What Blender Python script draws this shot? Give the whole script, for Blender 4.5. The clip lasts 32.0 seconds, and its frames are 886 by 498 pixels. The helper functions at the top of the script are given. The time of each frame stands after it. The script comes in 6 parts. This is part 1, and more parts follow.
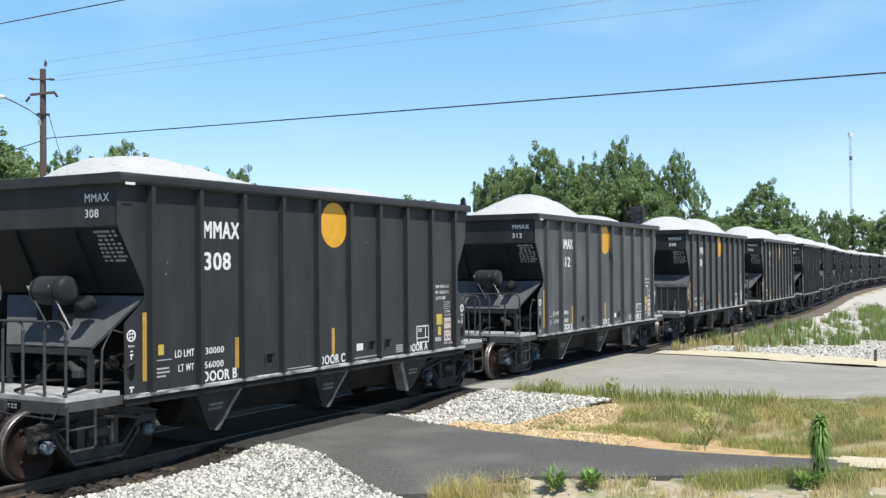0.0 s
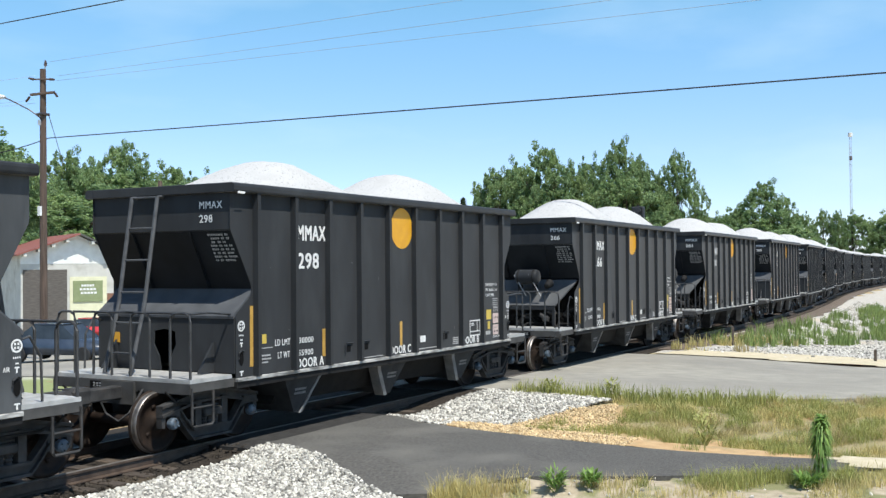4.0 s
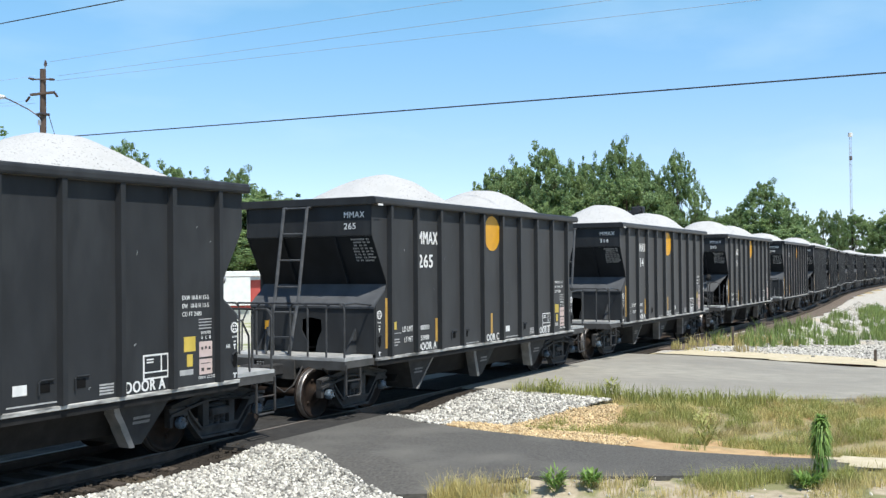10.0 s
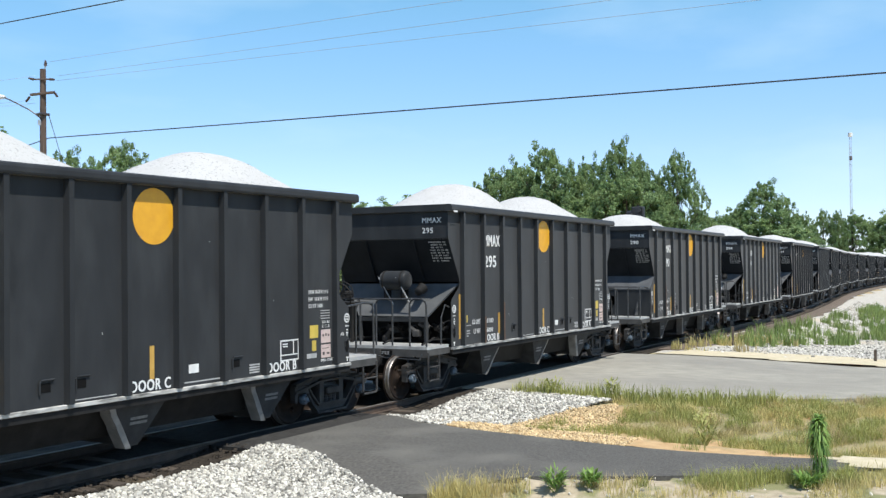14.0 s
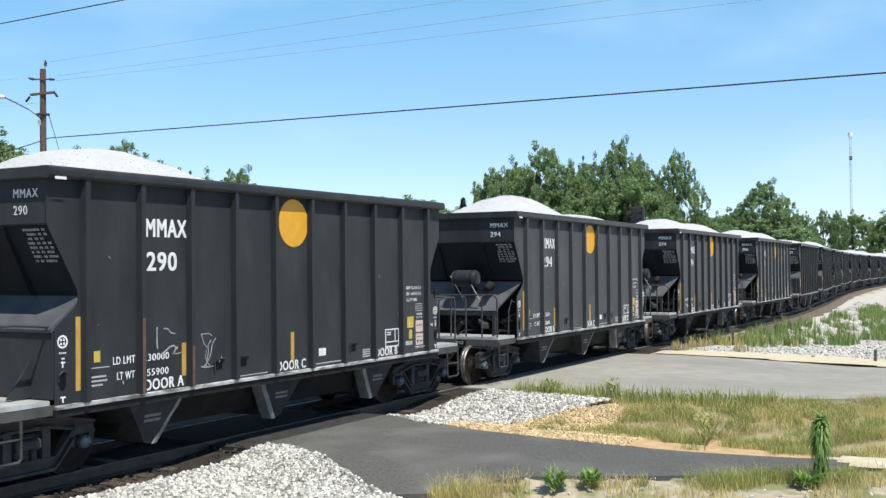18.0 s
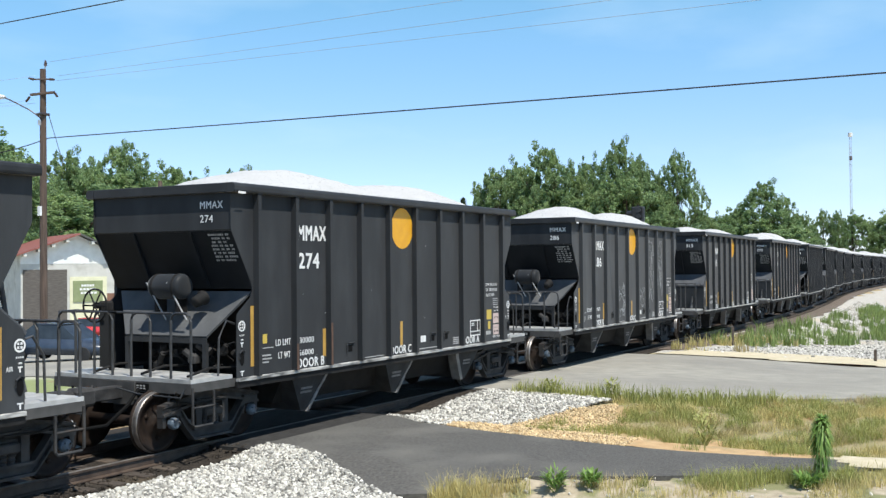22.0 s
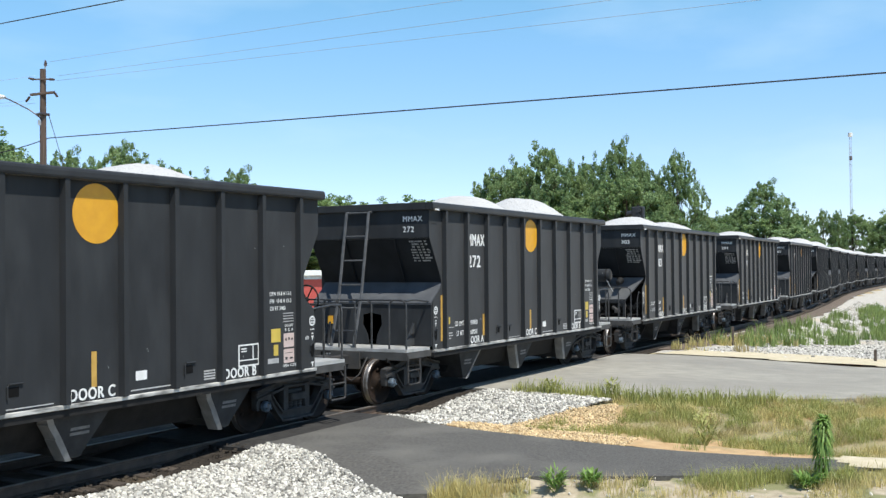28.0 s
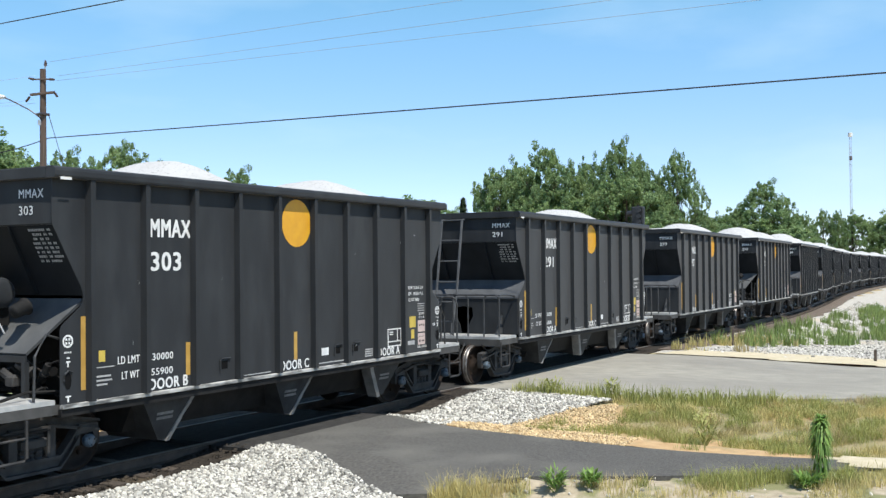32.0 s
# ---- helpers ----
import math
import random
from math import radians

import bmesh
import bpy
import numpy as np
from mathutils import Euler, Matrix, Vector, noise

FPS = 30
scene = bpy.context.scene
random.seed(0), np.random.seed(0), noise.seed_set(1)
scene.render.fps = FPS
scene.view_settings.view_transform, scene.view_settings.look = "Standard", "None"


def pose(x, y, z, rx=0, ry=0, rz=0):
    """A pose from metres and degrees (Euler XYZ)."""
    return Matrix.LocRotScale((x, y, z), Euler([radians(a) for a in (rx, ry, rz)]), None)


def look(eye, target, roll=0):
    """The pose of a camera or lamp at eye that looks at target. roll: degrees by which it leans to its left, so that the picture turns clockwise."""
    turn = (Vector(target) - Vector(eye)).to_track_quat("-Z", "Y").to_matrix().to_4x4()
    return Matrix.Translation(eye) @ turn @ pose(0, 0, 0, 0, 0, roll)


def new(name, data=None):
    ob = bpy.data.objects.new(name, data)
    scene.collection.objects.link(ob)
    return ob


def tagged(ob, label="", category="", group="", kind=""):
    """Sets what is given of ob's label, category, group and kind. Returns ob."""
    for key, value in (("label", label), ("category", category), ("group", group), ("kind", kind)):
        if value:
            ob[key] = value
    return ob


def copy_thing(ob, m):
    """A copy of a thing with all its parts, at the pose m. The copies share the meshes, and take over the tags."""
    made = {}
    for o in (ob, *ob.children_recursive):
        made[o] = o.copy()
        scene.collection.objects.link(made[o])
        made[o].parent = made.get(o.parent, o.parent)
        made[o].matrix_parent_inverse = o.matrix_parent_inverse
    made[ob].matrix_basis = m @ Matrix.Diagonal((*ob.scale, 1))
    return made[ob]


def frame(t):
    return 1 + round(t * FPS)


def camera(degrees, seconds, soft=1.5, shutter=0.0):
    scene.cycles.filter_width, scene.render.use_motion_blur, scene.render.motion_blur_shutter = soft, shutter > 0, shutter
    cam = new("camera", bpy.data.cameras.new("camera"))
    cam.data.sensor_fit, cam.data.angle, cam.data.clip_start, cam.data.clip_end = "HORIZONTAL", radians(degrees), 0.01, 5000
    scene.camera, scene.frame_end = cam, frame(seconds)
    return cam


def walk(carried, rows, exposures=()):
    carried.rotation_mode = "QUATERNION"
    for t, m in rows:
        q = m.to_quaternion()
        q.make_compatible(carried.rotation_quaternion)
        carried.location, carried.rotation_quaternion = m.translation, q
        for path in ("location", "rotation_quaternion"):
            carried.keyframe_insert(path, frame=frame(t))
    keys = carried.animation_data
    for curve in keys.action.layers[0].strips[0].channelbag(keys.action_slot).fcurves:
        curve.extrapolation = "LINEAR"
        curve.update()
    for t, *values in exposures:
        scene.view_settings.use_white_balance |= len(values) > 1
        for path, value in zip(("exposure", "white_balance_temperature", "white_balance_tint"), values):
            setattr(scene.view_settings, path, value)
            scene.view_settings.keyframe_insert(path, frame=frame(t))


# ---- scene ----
# camera on a tripod, standing still beside the line
EYE = Vector((0.0, -12.36, 2.80))
YAW, PITCH = radians(60.53), radians(0.869)
AIM = EYE + Vector((math.sin(YAW) * math.cos(PITCH), math.cos(YAW) * math.cos(PITCH), math.sin(PITCH)))
cam = camera(45.79, 32.0, soft=1.4)
walk(cam, [(0.0, look(EYE, AIM, -0.533)), (32.0, look(EYE, AIM, -0.533))], exposures=[(0.0, 0.30, 6350, 9), (32.0, 0.30, 6350, 9)])

# ---- daylight ----
SUN_EL, SUN_AZ = radians(63), radians(206)   # azimuth clockwise from +Y
world = bpy.data.worlds.new("sky")
scene.world = world
world.use_nodes = True
wn = world.node_tree
wn.nodes.clear()
sky = wn.nodes.new("ShaderNodeTexSky")
sky.sky_type, sky.sun_disc = "NISHITA", False
sky.sun_elevation, sky.sun_rotation = SUN_EL, SUN_AZ
sky.altitude, sky.air_density, sky.dust_density, sky.ozone_density = 100, 0.80, 0.0, 1.7
bg = wn.nodes.new("ShaderNodeBackground")
bg.inputs["Strength"].default_value = 0.155
wo = wn.nodes.new("ShaderNodeOutputWorld")
tint = wn.nodes.new("ShaderNodeMixRGB")
tint.blend_type = "MULTIPLY"
tint.inputs[0].default_value = 1.0
wco = wn.nodes.new("ShaderNodeTexCoord")
height = wn.nodes.new("ShaderNodeSeparateXYZ")
ramp_sky = wn.nodes.new("ShaderNodeValToRGB")       # clear, deeper blue air low over the horizon
ramp_sky.color_ramp.elements[0].color = (0.68, 0.70, 0.90, 1)
ramp_sky.color_ramp.elements[1].position, ramp_sky.color_ramp.elements[1].color = 0.60, (0.93, 1.0, 1.02, 1)
for at, air in ((0.11, (0.79, 0.84, 0.94, 1)), (0.26, (0.82, 1.10, 1.02, 1))):
    ramp_sky.color_ramp.elements.new(at).color = air
wn.links.new(wco.outputs["Generated"], height.inputs[0])
wn.links.new(height.outputs[2], ramp_sky.inputs[0])
wn.links.new(ramp_sky.outputs[0], tint.inputs[2])
wn.links.new(sky.outputs[0], tint.inputs[1])
wisp = wn.nodes.new("ShaderNodeTexNoise")       # faint high cirrus
wisp.inputs["Scale"].default_value, wisp.inputs["Detail"].default_value = 2.2, 7
wmap = wn.nodes.new("ShaderNodeMapping")
wmap.inputs["Scale"].default_value = (1.0, 1.6, 5.0)
wr = wn.nodes.new("ShaderNodeMapRange")
wr.inputs[1].default_value, wr.inputs[2].default_value, wr.inputs[4].default_value = 0.50, 0.76, 0.30
haze = wn.nodes.new("ShaderNodeMixRGB")
haze.inputs[2].default_value = (4.6, 5.6, 6.3, 1)
wn.links.new(wco.outputs["Generated"], wmap.inputs[0])
wn.links.new(wmap.outputs[0], wisp.inputs["Vector"])
wn.links.new(wisp.outputs[0], wr.inputs[0])
wn.links.new(wr.outputs[0], haze.inputs[0])
wn.links.new(tint.outputs[0], haze.inputs[1])
wn.links.new(haze.outputs[0], bg.inputs[0])
wn.links.new(bg.outputs[0], wo.inputs[0])
sun = new("sun", bpy.data.lights.new("sun", "SUN"))
sun.data.energy, sun.data.angle, sun.data.color = 5.0, radians(0.53), (1.0, 0.945, 0.85)
SUN_DIR = Vector((math.sin(SUN_AZ) * math.cos(SUN_EL), math.cos(SUN_AZ) * math.cos(SUN_EL), math.sin(SUN_EL)))
sun.matrix_world = look(SUN_DIR * 60, (0, 0, 0))


# ---- materials ----
def mat(name, c1, c2, scale=3.0, rough=0.7, metal=0.0, bump=0.0, bscale=40.0, stretch=(1, 1, 1), c3=None, c3scale=0.6,
        c3cut=(0.55, 0.7), rnd=0.0, island=0.0, spec=0.5, detail=6.0, coords="Object", cut=(0.3, 0.7), leafy=0.0, dust=0.0):
    """Two-tone noise material; c3 adds a second, larger layer of stains; bump gives fine relief; dust is a thin film that catches light."""
    m = bpy.data.materials.new(name)
    m.use_nodes = True
    t = m.node_tree
    b = t.nodes["Principled BSDF"]
    N, L = t.nodes.new, t.links.new
    tc = N("ShaderNodeTexCoord")
    mp = N("ShaderNodeMapping")
    mp.inputs["Scale"].default_value = stretch
    L(tc.outputs[coords], mp.inputs[0])

    def ramp(src, lo, hi, a, z):
        r = N("ShaderNodeValToRGB")
        r.color_ramp.elements[0].position, r.color_ramp.elements[1].position = lo, hi
        r.color_ramp.elements[0].color, r.color_ramp.elements[1].color = (*a, 1), (*z, 1)
        L(src, r.inputs[0])
        return r.outputs[0]

    n1 = N("ShaderNodeTexNoise")
    n1.inputs["Scale"].default_value, n1.inputs["Detail"].default_value = scale, detail
    L(mp.outputs[0], n1.inputs["Vector"])
    col = ramp(n1.outputs[0], cut[0], cut[1], c1, c2)
    if c3:
        n3 = N("ShaderNodeTexNoise")
        n3.inputs["Scale"].default_value, n3.inputs["Detail"].default_value = c3scale, 8
        L(mp.outputs[0], n3.inputs["Vector"])
        mx = N("ShaderNodeMixRGB")
        L(ramp(n3.outputs[0], c3cut[0], c3cut[1], (0, 0, 0), (1, 1, 1)), mx.inputs[0])
        L(col, mx.inputs[1])
        mx.inputs[2].default_value = (*c3, 1)
        col = mx.outputs[0]
    if rnd or island:
        src = N("ShaderNodeNewGeometry").outputs["Random Per Island"] if island else N("ShaderNodeObjectInfo").outputs["Random"]
        amt = island or rnd
        mr = N("ShaderNodeMapRange")
        mr.inputs[3].default_value, mr.inputs[4].default_value = 1 - amt, 1 + amt
        L(src, mr.inputs[0])
        mul = N("ShaderNodeMixRGB")
        mul.blend_type = "MULTIPLY"
        mul.inputs[0].default_value = 1
        L(col, mul.inputs[1])
        L(mr.outputs[0], mul.inputs[2])
        col = mul.outputs[0]
    L(col, b.inputs["Base Color"])
    if leafy:       # thin leaves let light through
        tl, ms = N("ShaderNodeBsdfTranslucent"), N("ShaderNodeMixShader")
        ms.inputs[0].default_value = leafy
        L(col, tl.inputs[0])
        L(b.outputs[0], ms.inputs[1])
        L(tl.outputs[0], ms.inputs[2])
        L(ms.outputs[0], t.nodes["Material Output"].inputs[0])
    rr = N("ShaderNodeMapRange")
    rr.inputs[3].default_value, rr.inputs[4].default_value = max(0, rough - 0.12), min(1, rough + 0.1)
    L(n1.outputs[0], rr.inputs[0])
    L(rr.outputs[0], b.inputs["Roughness"])
    b.inputs["Metallic"].default_value = metal
    b.inputs["Specular IOR Level"].default_value = spec
    b.inputs["Sheen Weight"].default_value, b.inputs["Sheen Roughness"].default_value = dust, 0.45
    if bump:
        n2 = N("ShaderNodeTexNoise")
        n2.inputs["Scale"].default_value, n2.inputs["Detail"].default_value = bscale, 5
        L(tc.outputs[coords], n2.inputs["Vector"])
        bp = N("ShaderNodeBump")
        bp.inputs["Strength"].default_value, bp.inputs["Distance"].default_value = bump, 0.02
        L(n2.outputs[0], bp.inputs["Height"])
        L(bp.outputs[0], b.inputs["Normal"])
    return m


M_BODY = mat("car_paint", (0.0175, 0.0196, 0.0222), (0.0265, 0.0293, 0.0325), 1.6, 0.55, bump=0.10, bscale=4, stretch=(2.0, 2.0, 0.7),
             c3=(0.038, 0.0415, 0.0445), c3scale=0.8, c3cut=(0.50, 0.85), rnd=0.03, spec=0.15, dust=0.13)
M_BODYM = mat("lightly_dusted_car_paint", (0.028, 0.031, 0.034), (0.044, 0.0475, 0.051), 1.6, 0.58, bump=0.12, bscale=5, stretch=(2.2, 2.2, 0.6),
              c3=(0.064, 0.068, 0.071), c3scale=0.9, c3cut=(0.50, 0.8), spec=0.15, dust=0.12)
M_BODYP = mat("dust_greyed_car_paint", (0.042, 0.046, 0.050), (0.072, 0.077, 0.081), 1.6, 0.55, bump=0.12, bscale=5, stretch=(2.2, 2.2, 0.6),
              c3=(0.105, 0.111, 0.115), c3scale=0.9, c3cut=(0.50, 0.75), spec=0.14, dust=0.10)
M_CHUTE = mat("dusty_chute_steel", (0.020, 0.021, 0.022), (0.044, 0.045, 0.046), 4, 0.7, bump=0.2, bscale=20, spec=0.2)
M_CHUTE_EDGE = mat("worn_chute_edge", (0.13, 0.13, 0.128), (0.25, 0.248, 0.24), 5, 0.6)
# Shade of the overhung slope sheets is mixed into this darker body colour.
M_END = mat("end_sheet_shade", (0.011, 0.0125, 0.0145), (0.019, 0.0215, 0.0245), 2.2, 0.6, bump=0.12, bscale=5, rnd=0.10, spec=0.10)
M_LADDER = mat("greyed_ladder_paint", (0.055, 0.058, 0.062), (0.10, 0.104, 0.108), 7, 0.6, spec=0.3)
M_HOODL = mat("dust_greyed_hood", (0.058, 0.062, 0.068), (0.092, 0.097, 0.103), 2.4, 0.75, bump=0.12, bscale=6, spec=0.2)
# A little darker than car_paint; underframe, bulkhead and small fittings.
M_BODYD = mat("dark_underframe", (0.011, 0.011, 0.011), (0.026, 0.025, 0.024), 4, 0.75, bump=0.2, bscale=20, spec=0.15)
M_HOOD = mat("dusty_hood_paint", (0.074, 0.077, 0.079), (0.115, 0.118, 0.120), 3, 0.8, bump=0.15, bscale=12, spec=0.2)
M_RUST = mat("rust_streak", (0.075, 0.042, 0.028), (0.13, 0.075, 0.05), 6, 0.85)
M_SCUFF = mat("pale_scuff", (0.22, 0.23, 0.235), (0.40, 0.41, 0.41), 9, 0.7)
M_DECK = mat("worn_deck_steel", (0.33, 0.33, 0.32), (0.52, 0.52, 0.50), 6, 0.55, metal=0.25, bump=0.2, bscale=30)
M_EDGE = mat("scuffed_edge", (0.10, 0.10, 0.095), (0.50, 0.49, 0.46), 3.5, 0.6, stretch=(1, 1, 4), cut=(0.35, 0.62))
M_LEMON = mat("pale_yellow_decal", (0.46, 0.34, 0.05), (0.58, 0.43, 0.08), 6, 0.55, rnd=0.08)
M_STRIPE = mat("faded_yellow_stripe", (0.40, 0.235, 0.045), (0.52, 0.32, 0.075), 6, 0.55, rnd=0.08)
M_YEL = mat("yellow_paint", (0.60, 0.29, 0.015), (0.70, 0.36, 0.02), 5, 0.5, rnd=0.08)
M_WHITE = mat("white_stencil", (0.62, 0.62, 0.60), (0.78, 0.78, 0.76), 9, 0.6)
M_GREYT = mat("faded_stencil", (0.30, 0.30, 0.295), (0.46, 0.46, 0.45), 9, 0.7)
M_FAINT = mat("worn_stencil", (0.10, 0.10, 0.098), (0.20, 0.20, 0.195), 14, 0.7)
M_PINK = mat("pale_placard", (0.52, 0.40, 0.36), (0.62, 0.50, 0.46), 8, 0.6)
M_BLACK = mat("black_hole", (0.006, 0.006, 0.006), (0.010, 0.010, 0.010), 5, 0.9, spec=0.1)
M_WHEEL = mat("rusty_wheel", (0.010, 0.007, 0.0055), (0.030, 0.019, 0.013), 7, 0.7, bump=0.2, c3=(0.012, 0.010, 0.009), c3scale=3, spec=0.2)
M_TREAD = mat("bright_tread", (0.14, 0.125, 0.11), (0.30, 0.28, 0.26), 9, 0.4, metal=0.7)
M_RAILING = mat("handrail_paint", (0.026, 0.027, 0.028), (0.055, 0.056, 0.057), 9, 0.45)
M_TRUCK = mat("truck_casting", (0.022, 0.022, 0.022), (0.060, 0.058, 0.056), 5, 0.7, spec=0.25, bump=0.25, bscale=25, c3=(0.06, 0.042, 0.03), c3scale=2, c3cut=(0.6, 0.75))
M_BLUE = mat("blue_bearing_cap", (0.035, 0.055, 0.075), (0.11, 0.15, 0.19), 12, 0.6, c3=(0.08, 0.07, 0.06), c3scale=9)
M_SILL = mat("dusty_end_sill", (0.048, 0.047, 0.045), (0.085, 0.083, 0.079), 4, 0.7, bump=0.15, bscale=20, spec=0.25)
M_RAIL = mat("rusty_rail", (0.035, 0.022, 0.015), (0.085, 0.058, 0.040), 6, 0.7, bump=0.2)
M_RAILTOP = mat("polished_railhead", (0.12, 0.105, 0.09), (0.20, 0.18, 0.16), 4, 0.55, metal=0.3, spec=0.2)
M_TIE = mat("creosoted_tie", (0.035, 0.027, 0.020), (0.095, 0.073, 0.055), 5, 0.85, bump=0.4, rnd=0.25, stretch=(6, 1, 1))
M_LOAD = mat("crushed_stone_load", (0.16, 0.157, 0.148), (0.455, 0.452, 0.438), 26, 0.92, bump=1.0, bscale=30, c3=(0.42, 0.416, 0.40), c3scale=2.0, cut=(0.30, 0.41))
M_STONE = mat("ballast_stone", (0.29, 0.277, 0.24), (0.53, 0.507, 0.447), 14, 0.85, bump=0.3, island=0.65)
# Old dark asphalt; its colour also carries the shade below the train.
M_ASPHD = mat("dark_shaded_asphalt", (0.028, 0.027, 0.026), (0.052, 0.050, 0.047), 6, 0.9, bump=0.5, bscale=70, spec=0.12)
M_ASPH = mat("asphalt", (0.074, 0.071, 0.065), (0.132, 0.127, 0.115), 22, 0.9, bump=0.8, bscale=80, c3=(0.152, 0.146, 0.130), c3scale=0.7, c3cut=(0.48, 0.72), spec=0.2)
M_ROADB = mat("worn_road", (0.25, 0.237, 0.200), (0.34, 0.322, 0.272), 3, 0.88, bump=0.4, bscale=80, c3=(0.225, 0.213, 0.184), c3scale=0.35, c3cut=(0.42, 0.8), stretch=(1, 0.6, 1), spec=0.25)
M_LOT = mat("pale_lot", (0.42, 0.40, 0.33), (0.56, 0.54, 0.46), 0.7, 0.9, bump=0.3, c3=(0.22, 0.25, 0.10), c3scale=0.12, c3cut=(0.5, 0.6))


# ---- mesh helpers ----
def part(name, bm, material, parent=None, label="", smooth=False):
    me = bpy.data.meshes.new(name)
    bmesh.ops.recalc_face_normals(bm, faces=bm.faces)
    if smooth:
        for f in bm.faces:
            f.smooth = True
    bm.to_mesh(me)
    bm.free()
    me.materials.append(material)
    ob = new(name, me)
    if parent is not None:
        ob.parent = parent
    if label:
        ob["label"] = label
    return ob


def box(bm, x0, x1, y0, y1, z0, z1, bevel=0.0, m=None):
    r = bmesh.ops.create_cube(bm, size=1.0)
    vs = r["verts"]
    bmesh.ops.scale(bm, vec=(abs(x1 - x0), abs(y1 - y0), abs(z1 - z0)), verts=vs)
    bmesh.ops.translate(bm, vec=((x0 + x1) / 2, (y0 + y1) / 2, (z0 + z1) / 2), verts=vs)
    if m is not None:
        bmesh.ops.transform(bm, matrix=m, verts=vs)
    if bevel:
        es = list({e for v in vs for e in v.link_edges})
        bmesh.ops.bevel(bm, geom=es, offset=bevel, segments=1, affect="EDGES")


def rod(bm, a, b, r, n=8, r2=None):
    a, b = Vector(a), Vector(b)
    q = (b - a).to_track_quat("Z", "Y").to_matrix().to_4x4()
    bmesh.ops.create_cone(bm, cap_ends=True, segments=n, radius1=r, radius2=r if r2 is None else r2, depth=(b - a).length,
                          matrix=Matrix.Translation((a + b) / 2) @ q)


def pipe(bm, pts, r, n=6):
    """A bent bar through the points, one mesh with mitred joints."""
    P = [Vector(p) for p in pts]
    rings = []
    for i, p in enumerate(P):
        d = (P[min(i + 1, len(P) - 1)] - P[max(i - 1, 0)]).normalized()
        up = Vector((0, 0, 1)) if abs(d.z) < 0.9 else Vector((1, 0, 0))
        s = d.cross(up).normalized()
        u = s.cross(d).normalized()
        rings.append([bm.verts.new(p + (s * math.cos(k * math.tau / n) + u * math.sin(k * math.tau / n)) * r) for k in range(n)])
    for a, b in zip(rings, rings[1:]):
        for k in range(n):
            bm.faces.new((a[k], a[(k + 1) % n], b[(k + 1) % n], b[k]))
    bm.faces.new(rings[0])
    bm.faces.new(rings[-1])


def prism(bm, outline, axis, lo, hi):
    """Extrude a 2D outline: axis 'y' takes (x, z), axis 'x' takes (y, z), axis 'z' takes (x, y)."""
    def at(p, w):
        return (p[0], w, p[1]) if axis == "y" else (w, p[0], p[1]) if axis == "x" else (p[0], p[1], w)
    a = [bm.verts.new(at(p, lo)) for p in outline]
    b = [bm.verts.new(at(p, hi)) for p in outline]
    n = len(outline)
    bm.faces.new(a)
    bm.faces.new(b[::-1])
    for i in range(n):
        bm.faces.new((a[i], b[i], b[(i + 1) % n], a[(i + 1) % n]))


def hull4(bm, top, bot):
    """A solid between two quads."""
    a, b = [bm.verts.new(p) for p in top], [bm.verts.new(p) for p in bot]
    bm.faces.new(a)
    bm.faces.new(b[::-1])
    for i in range(4):
        bm.faces.new((a[i], b[i], b[(i + 1) % 4], a[(i + 1) % 4]))


def lathe(bm, prof, n=24, m=None):
    """Turn (radius, height) points round the z axis."""
    vs = []
    for r, h in prof:
        vs.append([bm.verts.new((r * math.cos(k * math.tau / n), r * math.sin(k * math.tau / n), h)) for k in range(n)])
    for a, b in zip(vs, vs[1:]):
        for k in range(n):
            bm.faces.new((a[k], a[(k + 1) % n], b[(k + 1) % n], b[k]))
    bm.faces.new(vs[0])
    bm.faces.new(vs[-1])
    if m is not None:
        bmesh.ops.transform(bm, matrix=m, verts=[v for ring in vs for v in ring])


def B():
    return bmesh.new()


TEXTS = {}


def lettering(body, width, height):
    """A flat mesh of letters that fills width x height, its lower left corner at the origin, in the xz plane facing -y."""
    key = (body, round(width, 3), round(height, 3))
    if key in TEXTS:
        return TEXTS[key]
    cu = bpy.data.curves.new("letters", "FONT")
    cu.body, cu.fill_mode, cu.resolution_u, cu.space_character = body, "FRONT", 3, 1.10
    ob = new("letters", cu)
    me = bpy.data.meshes.new_from_object(ob)
    bpy.data.objects.remove(ob)
    co = np.array([v.co[:] for v in me.vertices])
    faces = [tuple(f.vertices) for f in me.polygons]
    bpy.data.meshes.remove(me)
    lo, hi = co.min(0), co.max(0)
    fat = height * (0.075 if height > 0.13 else 0.045)       # strokes thickened by shifted layers
    flat_co = np.stack([(co[:, 0] - lo[0]) / (hi[0] - lo[0]) * (width - fat), np.zeros(len(co)), (co[:, 1] - lo[1]) / (hi[1] - lo[1]) * (height - fat * 0.5)], 1)
    layers = [(0.0, 0.0), (fat * 0.5, fat * 0.5), (fat, 0.0), (fat * 0.5, 0.0), (0.0, fat * 0.5), (fat, fat * 0.5)]
    vs = np.concatenate([flat_co + np.array([dx, -0.0003 * i, dz]) for i, (dx, dz) in enumerate(layers)])
    me = bpy.data.meshes.new("letters")
    me.from_pydata(vs.tolist(), [], [tuple(v + i * len(co) for v in f) for i in range(len(layers)) for f in faces])
    TEXTS[key] = me
    return me


# ---- the line: where the track runs ----
KX = [-200, 0, 20, 30, 42, 55, 69, 83, 97, 110, 124, 137, 151, 200, 420]
KY = [0, 0, 0, 0.10, 0.36, 0.80, 1.58, 2.85, 4.3, 5.6, 6.7, 7.5, 8.1, 9.9, 18.0]


